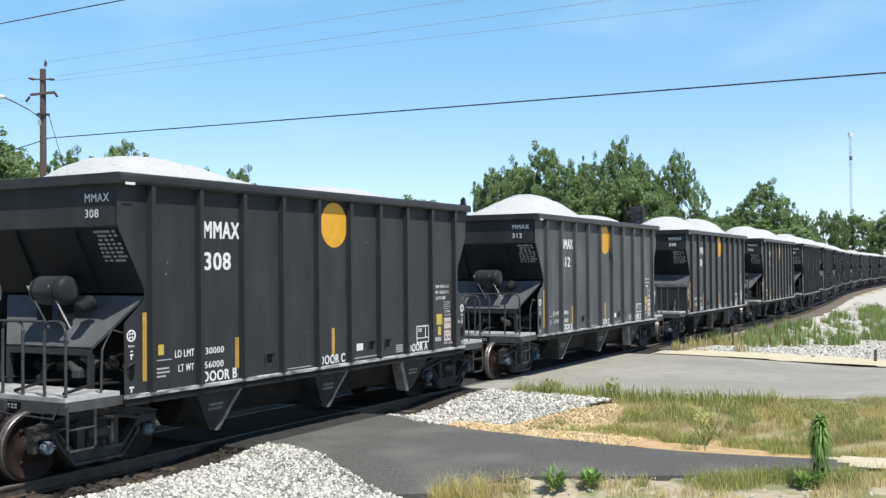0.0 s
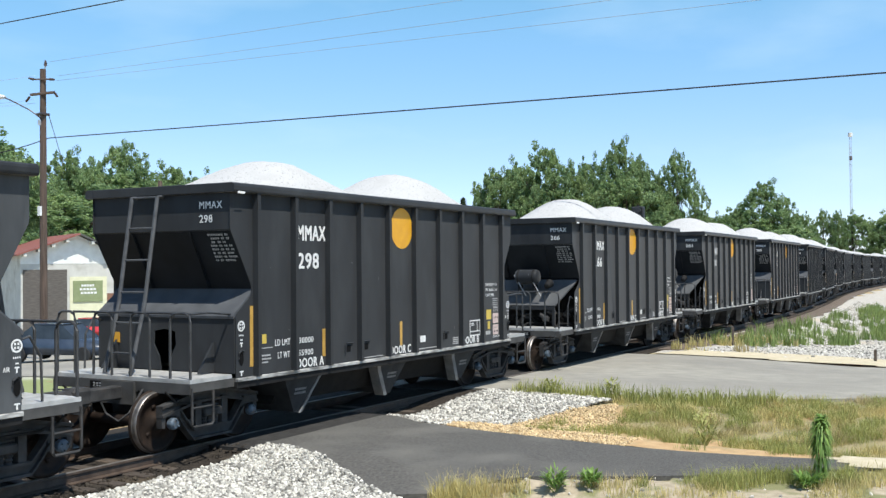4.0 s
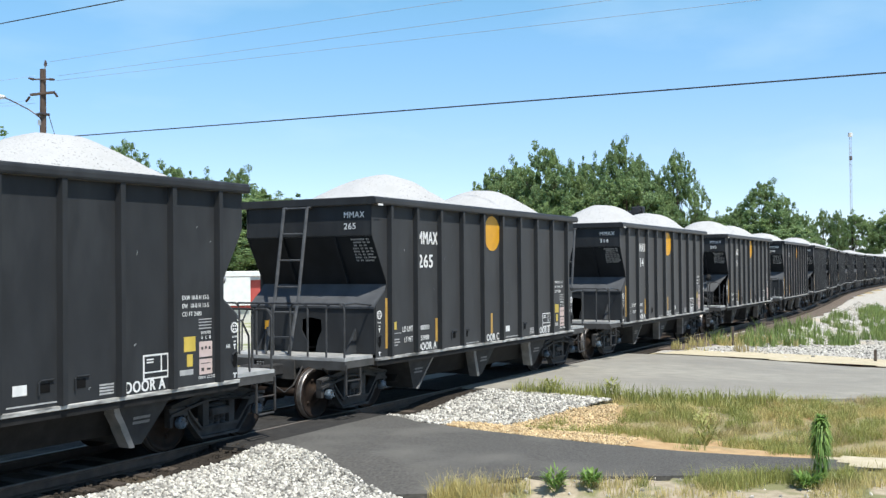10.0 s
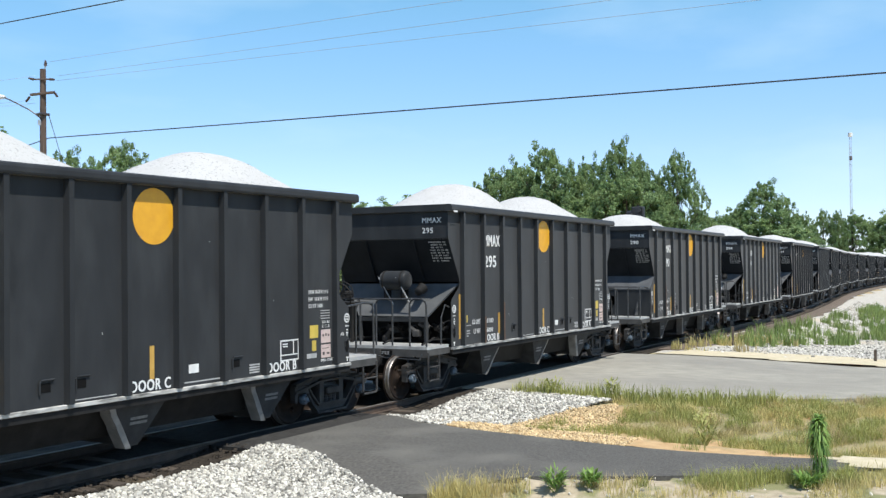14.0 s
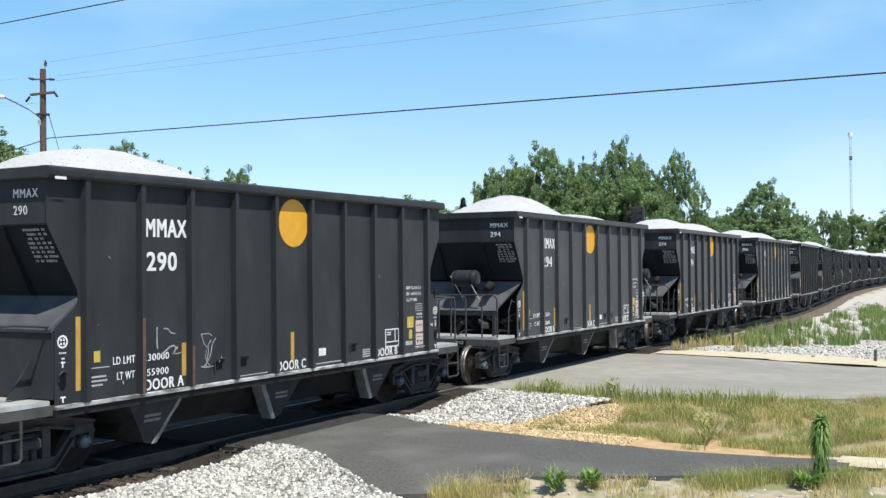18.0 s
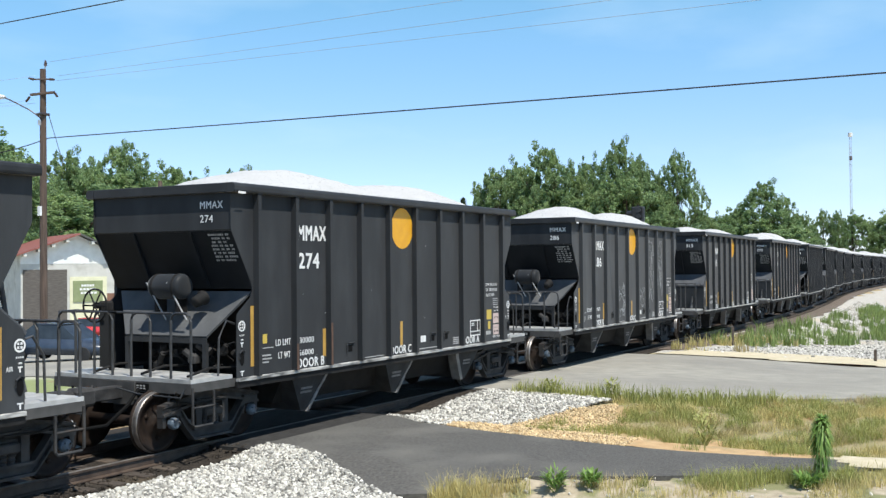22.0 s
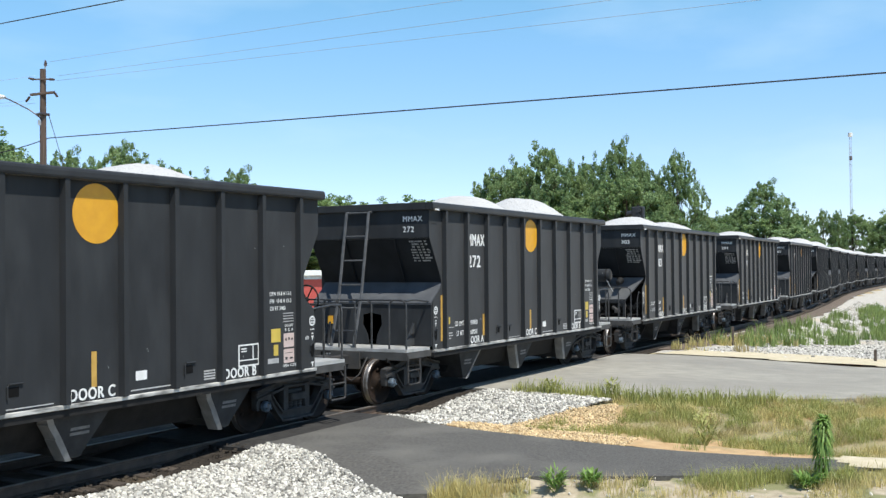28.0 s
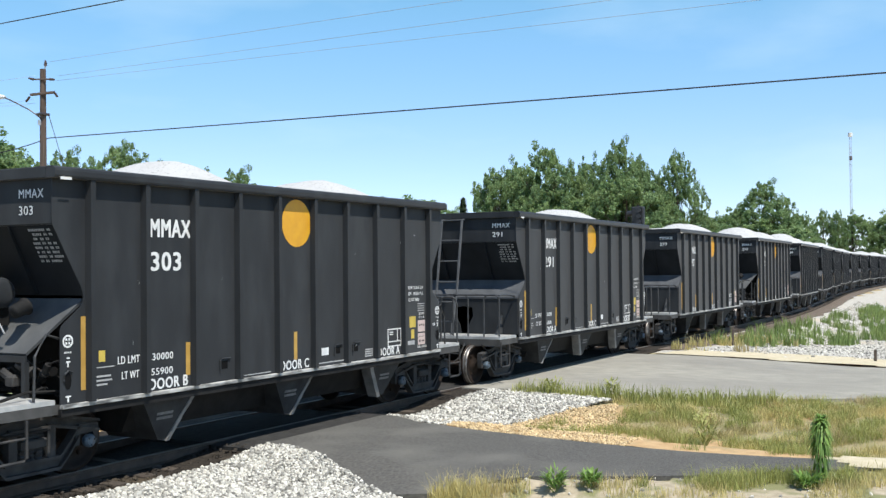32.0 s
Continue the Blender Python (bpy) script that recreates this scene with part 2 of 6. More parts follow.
def line_exact(x):
    i = max(0, min(len(KX) - 2, sum(1 for k in KX if k <= x) - 1))
    def slope(j):
        j0, j1 = max(0, j - 1), min(len(KX) - 1, j + 1)
        return (KY[j1] - KY[j0]) / (KX[j1] - KX[j0])
    h = KX[i + 1] - KX[i]
    t = (x - KX[i]) / h
    return ((2 * t ** 3 - 3 * t ** 2 + 1) * KY[i] + (t ** 3 - 2 * t ** 2 + t) * h * slope(i)
            + (-2 * t ** 3 + 3 * t ** 2) * KY[i + 1] + (t ** 3 - t ** 2) * h * slope(i + 1))


LINE_X = np.arange(-200.0, 421.0, 0.5)
LINE_Y = np.array([line_exact(v) for v in LINE_X])


def line_y(x):
    f = (min(419.9, max(-199.9, x)) + 200.0) * 2
    i = int(f)
    return float(LINE_Y[i] + (LINE_Y[i + 1] - LINE_Y[i]) * (f - i))


def line_z(x):
    return -0.0045 * max(0.0, x - 18) if x < 260 else -1.09


def line_pose(x):
    dy, dz = (line_y(x + 4.9) - line_y(x - 4.9)) / 9.8, (line_z(x + 4.9) - line_z(x - 4.9)) / 9.8
    return Matrix.Translation((x, (line_y(x + 4.9) + line_y(x - 4.9)) / 2, line_z(x))) @ Matrix.Rotation(math.atan(dy), 4, "Z") @ Matrix.Rotation(-math.atan(dz), 4, "Y")


PITCH_CAR, FIRST, V0, BRAKE = 13.704, 15.21, 6.3157, 0.0089
SLACK = {3: 0.17, 4: 0.03, 6: 0.08, 7: -0.06, 9: -0.07, 10: -0.10, 11: 0.02, 13: 0.11, 14: 0.05}   # draft gear play of single cars


def run(t):
    return V0 * t - BRAKE * t * t


# ---- the setting: one ground sheet with the track bed ----
def smooth01(a, b, v):
    t = max(0.0, min(1.0, (v - a) / (b - a)))
    return t * t * (3 - 2 * t)


def ground_z(x, y):
    """Height of the ground: track bed, roads level with the rails, lots lower on the far side."""
    yl = line_y(max(-200, min(400, x)))
    d = y - yl
    base = line_z(x) if x > 18 else 0.0
    if d >= 0:
        z = -0.22 - 0.35 * smooth01(1.9, 4.2, d) - 1.35 * smooth01(6, 45, d)
    else:
        z = -0.22 - 0.10 * smooth01(1.6, 3.0, -d) - 0.10 * smooth01(3, 10, -d)
    cross = smooth01(18.0, 20.5, x) * (1 - smooth01(35.5, 41, x))
    cross = max(cross, smooth01(11.8, 13.2, x) * (1 - smooth01(16.6, 17.5, x)) * (1 - smooth01(0.9, 1.6, d)))
    lev = -0.06 - (0.10 * smooth01(2, 9, -d) if d < 0 else 1.5 * smooth01(3, 40, d))
    z = z * (1 - cross) + min(max(z, lev), lev) * cross
    if x > 38 and d < 0:
        z -= 0.5 * smooth01(38, 52, x) * smooth01(2.0, 5.0, -d)
    return z + base
M_SOIL = mat("grassy_soil", (0.20, 0.19, 0.085), (0.34, 0.28, 0.16), 1.6, 0.95, bump=0.6, bscale=30, c3=(0.42, 0.28, 0.14), c3scale=0.35, c3cut=(0.52, 0.62))


def strip(name, left, right, lift, material, n=24, kind="structure", category="", label="", across=6):
    """A sheet between two edge lines, lying lift above the ground, with a thin rim."""
    def along(pts, f):
        k = f * (len(pts) - 1)
        i = min(int(k), len(pts) - 2)
        return Vector(pts[i]).lerp(Vector(pts[i + 1]), k - i)
    bm = B()
    rows = []
    for i in range(n + 1):
        a, b = along(left, i / n), along(right, i / n)
        rows.append([bm.verts.new((*(p := a.lerp(b, j / across)), ground_z(p.x, p.y) + lift)) for j in range(across + 1)])
    for r, s in zip(rows, rows[1:]):
        for j in range(across):
            bm.faces.new((r[j], r[j + 1], s[j + 1], s[j]))
    g = bmesh.ops.extrude_face_region(bm, geom=list(bm.faces))
    bmesh.ops.translate(bm, vec=(0, 0, -0.12), verts=[v for v in g["geom"] if isinstance(v, bmesh.types.BMVert)])
    return tagged(part(name, bm, material), label, category, "", kind)


def build_ground():
    xs = [-600, -300, -150, -80, -40, -20] + [v * 1.0 for v in range(-10, 62)] + list(range(64, 170, 4)) + [180, 200, 240, 300, 400, 600, 1000, 1800, 3000]
    ys = [-900, -400, -200, -100, -60, -40, -30, -24, -20, -17, -15] + [v * 0.5 for v in range(-28, 18)] + list(range(9, 40, 2)) + list(range(42, 90, 6)) + [100, 130, 180, 260, 400, 700, 1300, 2500]
    bm = B()
    grid = [[bm.verts.new((x, y, ground_z(x, y) - 0.02 + (0.014 * noise.noise((x * 0.9, y * 0.9, 3)) if -9 < x < 60 and -14 < y < -2 else 0))) for y in ys] for x in xs]
    for a, b in zip(grid, grid[1:]):
        for j in range(len(ys) - 1):
            bm.faces.new((a[j], b[j], b[j + 1], a[j + 1]))
    tagged(part("ground", bm, M_SOIL, smooth=True), "dry grassy soil with bare sandy patches", "ground", "", "structure")


build_ground()
# side path and two-lane road over the crossing
strip("side_path", [(12.8, -1.62), (13.1, -1.9), (12.75, -2.9), (11.85, -4.5), (12.2, -5.35), (12.9, -6.1), (13.62, -7.4), (14.3, -8.4), (15.1, -9.36), (16.0, -10.5), (17.6, -12.4), (20, -15)],
      [(16.65, -1.62), (16.7, -1.9), (16.2, -2.65), (15.95, -4.0), (15.87, -5.3), (15.85, -6.6), (15.9, -7.6), (16.05, -8.6), (16.2, -9.4), (16.9, -10.9), (18.6, -12.7), (21, -15)],
      0.05, M_ASPH, 60, category="path", label="dark asphalt side path running to the rails", across=8)
strip("road", [(21.45, -1.62), (21.4, -2.7), (21.3, -4.1), (21.7, -5.8), (23.1, -7.8), (24.3, -9.5), (29, -16), (34, -22)],
      [(32.0, -1.62), (32.2, -2.6), (32.1, -3.5), (31.8, -6.0), (31.3, -8.0), (31.6, -10), (35, -17), (40, -23)],
      0.05, M_ROADB, 50, category="road", label="sun-bleached grey asphalt road over the level crossing", across=10)
strip("far_road", [(21.2, 1.62), (20.2, 6), (20.5, 14), (24, 24), (34, 40), (60, 70)], [(31.6, 1.62), (31.0, 6), (30.5, 12), (33, 20), (42, 34), (68, 62)],
      0.05, M_ROADB, 40, category="road", label="grey asphalt road leading away beyond the rails", across=8)
strip("crossing_panel", [(12.9, -0.66), (17.0, -0.66)], [(12.9, 0.66), (17.0, 0.66)], 0.05, M_ASPHD, 6, category="crossing", label="dark asphalt infill between the rails at the path, train shade in its colour")
strip("crossing_panel", [(20.6, -0.66), (32.4, -0.66)], [(20.6, 0.66), (32.4, 0.66)], 0.05, M_ASPHD, 10, category="crossing", label="dark asphalt infill between the rails at the road, train shade in its colour")
for yy in ((-1.62, -0.80), (0.80, 1.62)):
    strip("crossing_panel", [(12.8, yy[0]), (16.75, yy[0])], [(12.8, yy[1]), (16.75, yy[1])], 0.05, M_ASPHD, 6, category="crossing", label="dark asphalt strip beside the rail at the path, train shade in its colour")
    strip("crossing_panel", [(21.3, yy[0]), (32.0, yy[0])], [(21.3, yy[1]), (32.0, yy[1])], 0.05, M_ROADB, 10, category="crossing", label="asphalt strip beside the rail at the road")
strip("parking_lot", [(13, 7.5), (34, 10), (80, 34)], [(8, 20), (12, 32), (60, 92)], 0.03, M_LOT, 20, category="parking lot", label="pale sandy parking lot with thin grass", across=12)


# ---- rails and ties ----
def build_track():
    prof = [(-0.07, -0.17), (0.07, -0.17), (0.07, -0.155), (0.012, -0.14), (0.012, -0.045), (0.036, -0.035), (0.036, -0.006), (-0.036, -0.006),
            (-0.036, -0.035), (-0.012, -0.045), (-0.012, -0.14), (-0.07, -0.155)]
    xs = [-60 + i * 3 for i in range(130)]
    for side in (-1, 1):
        bm, bt = B(), B()
        prev = pt = None
        for x in xs:
            y, z = line_y(x) + side * 0.755, line_z(x)
            ring = [bm.verts.new((x, y + p, z + q)) for p, q in prof]
            top = [bt.verts.new((x, y + p, z + q)) for p, q in ((-0.03, 0.0), (0.03, 0.0), (0.033, -0.006), (-0.033, -0.006))]
            for a, b in ((prev, ring), (pt, top)):
                if a:
                    for k in range(len(a)):
                        (bm if b is ring else bt).faces.new((a[k], a[(k + 1) % len(a)], b[(k + 1) % len(a)], b[k]))
            prev, pt = ring, top
        rail = tagged(part("rail", bm, M_RAIL), "rust-brown steel rail on wooden ties", "rail", "rails", "structure")
        part("railhead", bt, M_RAILTOP, rail, "bright polished running surface")


build_track()


# ---- the hopper cars ----
HL, SY, RY, CY = 4.894, 1.50, 1.60, 1.625   # half length at the floor; sheet, rib and chord planes
OV = 0.135      # the top overhangs the floor at both ends


def build_car(lead, near):
    """One open hopper car: air tank end towards -x, ladder end towards +x; origin at rail level.
    lead: the end that goes first; near: with the small stencils that show only from close by."""
    car = new("hopper_car")
    waist = [(0.03 - OV, 4.0), (0.03 - OV, 3.42), (0.04 - OV, 3.36), (0.36, 2.56), (0.39, 2.48), (0.40, 2.41), (0.385, 2.345), (0.34, 2.29), (0.08, 2.09), (0.035, 2.05), (0.02, 2.0), (0.02, 1.05)]
    side = [(HL - u, z) for u, z in waist] + [(u - HL, z) for u, z in reversed(waist)]
    for s in (-1, 1):
        bm = B()
        prism(bm, side, "y", s * SY, s * (SY - 0.012))
        part("side_sheet", bm, M_BODY, car)
        bm = B()
        prism(bm, [(s * CY, 4.045), (s * (CY - 0.012), 4.078), (s * (CY - 0.04), 4.1), (s * (SY - 0.05), 4.1), (s * (SY - 0.05), 3.95), (s * (CY - 0.03), 3.95), (s * (CY - 0.008), 3.962), (s * CY, 3.985)], "x", -HL - 0.02 - OV, HL + 0.02 + OV)
        part("top_chord", bm, M_BODY, car)
        bm = B()
        box(bm, -HL + 0.02, HL - 0.02, s * (SY - 0.02), s * (SY + 0.05), 1.0, 1.055, 0.006)
        part("side_sill", bm, M_EDGE, car, "scuffed bare lower sill edge")
        bm = B()
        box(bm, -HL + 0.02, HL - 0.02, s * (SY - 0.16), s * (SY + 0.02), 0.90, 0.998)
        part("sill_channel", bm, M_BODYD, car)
    bm = B()
    w0, w1 = 0.055, 0.04
    prism(bm, [(-w0, 0.0), (-w1, 0.10), (w1, 0.10), (w0, 0.0)], "z", 1.057, 3.955)
    rib = None
    for s in (-1, 1):
        for i in range(10):
            x = (i - 4.5) * 0.98
            if rib is None:
                rib = part("side_post", bm, M_BODY, car)
                o = rib
            else:
                o = new("side_post", rib.data)
                o.parent = car
            o.matrix_basis = pose(x, s * SY, 0, 0, 0, 0 if s > 0 else 180)
    for e in (-1, 1):       # both ends
        X = lambda u: e * (HL - u)
        bm = B()
        box(bm, X(-0.02 - OV), X(0.16 - OV), -SY + 0.05, SY - 0.05, 3.95, 4.1, 0.01)
        part("end_chord", bm, M_BODY, car)
        bm = B()
        prism(bm, [(X(0.05 - OV), 3.95), (X(0.05 - OV), 3.375), (X(0.065 - OV), 3.36), (X(0.09 - OV), 3.36), (X(0.09 - OV), 3.95)], "y", -SY + 0.013, SY - 0.013)
        part("end_panel", bm, M_BODY, car)
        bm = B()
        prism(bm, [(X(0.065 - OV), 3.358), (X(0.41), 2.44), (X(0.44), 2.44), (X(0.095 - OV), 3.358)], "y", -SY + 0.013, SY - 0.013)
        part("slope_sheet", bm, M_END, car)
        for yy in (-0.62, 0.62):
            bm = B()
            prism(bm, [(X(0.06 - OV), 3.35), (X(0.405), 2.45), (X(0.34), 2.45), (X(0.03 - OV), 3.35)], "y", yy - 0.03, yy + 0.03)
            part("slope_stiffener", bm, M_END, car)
        if e > 0:   # ladder end: full width hood with a closed box below
            bm = B()
            prism(bm, [(X(0.43), 2.47), (X(0.40), 2.41), (X(0.35), 2.345), (X(0.28), 2.28), (X(0.02), 2.08), (X(-0.01), 2.045), (X(-0.025), 2.02), (X(-0.02), 1.98), (X(0.43), 2.33)], "y", -SY + 0.013, SY - 0.013)
            part("hood", bm, M_HOODL, car, "dust-greyed sloping hood plate")
            bm = B()
            prism(bm, [(SY - 0.02, 1.98), (SY - 0.02, 1.13), (0.12, 1.13), (0.16, 1.35), (0.27, 1.55), (0.25, 1.76), (0.0, 1.80), (-0.20, 1.76), (-0.22, 1.55), (-0.10, 1.35), (-0.06, 1.13),
                       (-SY + 0.02, 1.13), (-SY + 0.02, 1.98)], "x", X(0.0), X(0.025))
            part("bulkhead", bm, M_BODY, car)
            for yy in (-1.05, 1.05):
                bm = B()
                hull4(bm, [(X(-0.01), yy - 0.02, 1.6), (X(-0.01), yy + 0.02, 1.6), (X(0.0), yy + 0.02, 1.6), (X(0.0), yy - 0.02, 1.6)],
                      [(X(-0.35), yy - 0.02, 1.14), (X(-0.35), yy + 0.02, 1.14), (X(0.0), yy + 0.02, 1.14), (X(0.0), yy - 0.02, 1.14)])
                part("gusset", bm, M_BODY, car)
            # two-part ladder leaning from the end chord to the deck
            top, kneez, foot = (X(-0.09 - OV), 3.93), (X(-0.52), 2.2), (X(-0.82), 1.14)
            for yy in (-0.46, 0.10):
                bm = B()
                pipe(bm, [(X(0.02 - OV), yy, 3.93), (top[0], yy, top[1]), (kneez[0], yy, kneez[1]), (foot[0], yy, foot[1])], 0.034, 6)
                part("ladder_rail", bm, M_LADDER, car)
            for z in (1.45, 1.92, 2.40, 2.91, 3.42, 3.92):
                x = np.interp(z, [foot[1], kneez[1], top[1]], [foot[0], kneez[0], top[0]])
                bm = B()
                rod(bm, (x, -0.46, z), (x, 0.10, z), 0.017, 6)
                part("ladder_rung", bm, M_LADDER, car)
            bm = B()
            box(bm, X(-0.012), X(-0.001), -1.12, -0.98, 1.55, 1.72)
            part("warning_plate", bm, M_YEL, car, "small yellow plate")
        else:       # tank end: narrow sloping hood on posts, open below
            bm = B()
            hull4(bm, [(X(0.45), -1.44, 2.40), (X(0.45), 1.44, 2.40), (X(-0.07), 0.80, 1.70), (X(-0.07), -0.96, 1.70)],
                  [(X(0.47), -1.44, 2.37), (X(0.47), 1.44, 2.37), (X(-0.05), 0.80, 1.67), (X(-0.05), -0.96, 1.67)])
            part("hood", bm, M_HOOD, car, "dusty dark sloping hood plate")
            bm = B()
            box(bm, X(-0.08), X(-0.05), -0.96, 0.80, 1.58, 1.665)
            part("hood_lip", bm, M_BODY, car)
            for yy in (-0.92, 0.76):
                bm = B()
                box(bm, X(-0.08), X(-0.01), yy - 0.035, yy + 0.035, 1.13, 1.58)
                part("hood_post", bm, M_BODY, car)
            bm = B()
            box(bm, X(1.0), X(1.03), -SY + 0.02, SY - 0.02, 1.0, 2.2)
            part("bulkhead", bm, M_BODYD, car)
            bm = B()        # air tank
            m = Matrix.Translation((X(0.0), -0.13, 2.48)) @ Matrix.Rotation(radians(90), 4, "X")
            lathe(bm, [(0.05, -0.345), (0.13, -0.335), (0.185, -0.31), (0.205, -0.27), (0.205, 0.27), (0.185, 0.31), (0.13, 0.335), (0.05, 0.345)], 24, m)
            tank = part("air_tank", bm, M_BODY, car, "black cylindrical air tank", True)
            for yy in (-0.34, 0.10):
                bm = B()
                m = Matrix.Translation((X(0.0), yy, 2.48)) @ Matrix.Rotation(radians(90), 4, "X")
                lathe(bm, [(0.207, -0.025), (0.213, -0.02), (0.213, 0.02), (0.207, 0.025)], 24, m)
                part("band", bm, M_BODYD, tank)
                bm = B()
                rod(bm, (X(-0.19), yy + 0.10, 2.55), (X(-0.08), yy - 0.22, 1.95), 0.013, 6)
                part("brace", bm, M_SCUFF, tank, "pale steel brace rod")
                bm = B()
                box(bm, X(0.14), X(-0.08), yy - 0.03, yy + 0.03, 2.05, 2.28)
                part("saddle", bm, M_BODYD, tank)
            bm = B()        # brake cylinder beside the tank
            m = Matrix.Translation((X(0.05), -0.74, 2.28)) @ Matrix.Rotation(radians(70), 4, "Y")
            lathe(bm, [(0.04, -0.16), (0.09, -0.14), (0.10, 0.04), (0.12, 0.05), (0.12, 0.08), (0.04, 0.10)], 14, m)
            part("brake_cylinder", bm, M_BODYD, car, "", True)
            random.seed(5)
            for k in range(16):       # valve gear and fittings below the hood
                bm = B()
                c = Vector((X(random.uniform(-0.1, 0.6)), random.uniform(-1.3, 0.5), random.uniform(1.18, 1.45)))
                r = random.uniform(0.035, 0.085)
                d = Vector((random.uniform(-.14, .14), random.uniform(-.2, .2), random.uniform(-.02, .22)))
                rod(bm, c, c + d, r * 0.7, 9)
                rod(bm, c - d * 0.1, c + d * 0.12, r, 10)
                if k % 3 == 0:
                    box(bm, c.x - r, c.x + r, c.y - r, c.y + r, c.z - r, c.z + r * 0.6, 0.015)
                pipe(bm, [c + d, c + d + Vector((0.05, -0.12, 0.05)), c + d + Vector((0.2, -0.2, -0.1))], 0.012, 5)
                part("brake_valve", bm, M_TRUCK if k % 4 == 0 else M_BODYD, car, "grey cast brake valve" if k % 4 == 0 else "")
            for y0 in (-1.25, -0.3, 0.7):
                bm = B()
                pipe(bm, [(X(-0.8), y0, 1.15), (X(-0.2), y0 + 0.1, 1.22), (X(0.3), y0 - 0.1, 1.2), (X(0.9), y0, 1.3)], 0.022, 6)
                part("air_pipe", bm, M_BODYD, car)
            # hand brake on its stand
            bm = B()
            box(bm, X(-0.45), X(-0.38), 0.71, 0.79, 1.13, 2.10, 0.01)
            box(bm, X(-0.66), X(-0.40), 0.69, 0.81, 2.08, 2.26, 0.03)
            hb = part("hand_brake", bm, M_BODYD, car, "black hand brake housing")
            bm = B()
            bmesh.ops.create_cone(bm, cap_ends=True, segments=12, radius1=0.05, radius2=0.05, depth=0.1, matrix=Matrix.Translation((X(-0.72), 0.75, 2.19)) @ Matrix.Rotation(radians(90), 4, "Y"))
            c = Vector((X(-0.76), 0.75, 2.19))
            ring = [c + Vector((0, 0.265 * math.cos(a), 0.265 * math.sin(a))) for a in np.linspace(0, math.tau, 21)]
            pipe(bm, ring, 0.016, 6)
            for a in range(6):
                rod(bm, c, c + Vector((0, 0.27 * math.cos(a * math.tau / 6), 0.27 * math.sin(a * math.tau / 6))), 0.014, 5)
            part("hand_wheel", bm, M_BODYD, hb, "black spoked hand brake wheel")
        # deck, rails, steps, coupler
        bm = B()
        box(bm, X(-0.02), X(-0.95), -1.45, 1.45, 1.06, 1.12)
        part("platform", bm, M_DECK, car, "bare worn steel end platform")
        bm = B()
        box(bm, X(-0.92), X(-0.96), -1.46, 1.46, 0.90, 1.055)
        box(bm, X(0.1), X(-0.92), -1.46, -1.42, 0.93, 1.055)
        box(bm, X(0.1), X(-0.92), 1.42, 1.46, 0.93, 1.055)
        box(bm, X(0.6), X(-1.0), -0.35, 0.35, 0.70, 1.05)
        part("end_sill", bm, M_SILL, car)
        bm = B()
        box(bm, X(-0.962), X(-0.968), -0.62, 0.10, 0.925, 1.03)
        plate = part("stencil_plate", bm, M_BLACK, car)
        bm = B()
        for k in range(2):
            for j in range(9):
                y0 = -0.55 + j * 0.068
                hull4(bm, [(X(-0.969), y0, 1.005 - 0.04 * k), (X(-0.969), y0 + 0.045, 1.005 - 0.04 * k), (X(-0.967), y0 + 0.045, 1.005 - 0.04 * k), (X(-0.967), y0, 1.005 - 0.04 * k)],
                      [(X(-0.969), y0, 0.982 - 0.04 * k), (X(-0.969), y0 + 0.045, 0.982 - 0.04 * k), (X(-0.967), y0 + 0.045, 0.982 - 0.04 * k), (X(-0.967), y0, 0.982 - 0.04 * k)])
        part("plate_print", bm, M_GREYT, plate)["kind"] = "stuff"
        for y0, y1 in ((-1.42, -1.02), (-0.60, -0.20), (0.20, 0.60), (1.02, 1.42)):
            bm = B()
            x = X(-0.91)
            pipe(bm, [(x, y0, 1.02), (x, y0, 1.98), (x, y0 + 0.03, 2.06), (x, y0 + 0.10, 2.10), (x, y1 - 0.10, 2.10), (x, y1 - 0.03, 2.06), (x, y1, 1.98), (x, y1, 1.12)], 0.022, 6)
            part("handrail", bm, M_RAILING, car)
        bm = B()
        pipe(bm, [(X(0.06), 1.40, 2.05), (X(-0.55), 1.42, 2.10), (X(-0.89), 1.42, 2.09), (X(-0.91), 1.05, 2.10), (X(-0.91), 0.1, 2.10)], 0.02, 6)
        part("guard_rail", bm, M_RAILING, car)
        bm = B()
        pipe(bm, [(X(-0.91), -1.05, 2.1), (X(-0.91), 0.3, 2.1)], 0.02, 6)
        part("guard_rail", bm, M_RAILING, car)
        bm = B()
        pipe(bm, [(X(0.06), -1.42, 1.9), (X(-0.15), -1.44, 1.96), (X(-0.32), -1.44, 1.7), (X(-0.34), -1.44, 1.13)], 0.018, 6)
        part("guard_rail", bm, M_RAILING, car)
        for yy in (-1.47, 1.47):
            bm = B()
            x0, x1 = X(-0.93), X(-0.47)
            pipe(bm, [(x0, yy, 1.0), (x0, yy, 0.46), (x0 + (x1 - x0) * 0.08, yy, 0.42), (x1 - (x1 - x0) * 0.08, yy, 0.42), (x1, yy, 0.46), (x1, yy, 0.92)], 0.022, 6)
            pipe(bm, [(x0, yy, 0.70), (x1, yy, 0.70)], 0.018, 6)
            part("step", bm, M_TRUCK, car)
        bm = B()
        box(bm, X(-0.9), X(-1.62), -0.10, 0.10, 0.78, 0.98, 0.02)
        box(bm, X(-1.58), X(-1.93), -0.20, 0.13, 0.74, 1.02, 0.05)
        part("coupler", bm, M_TRUCK, car, "rusty knuckle coupler")
        bm = B()
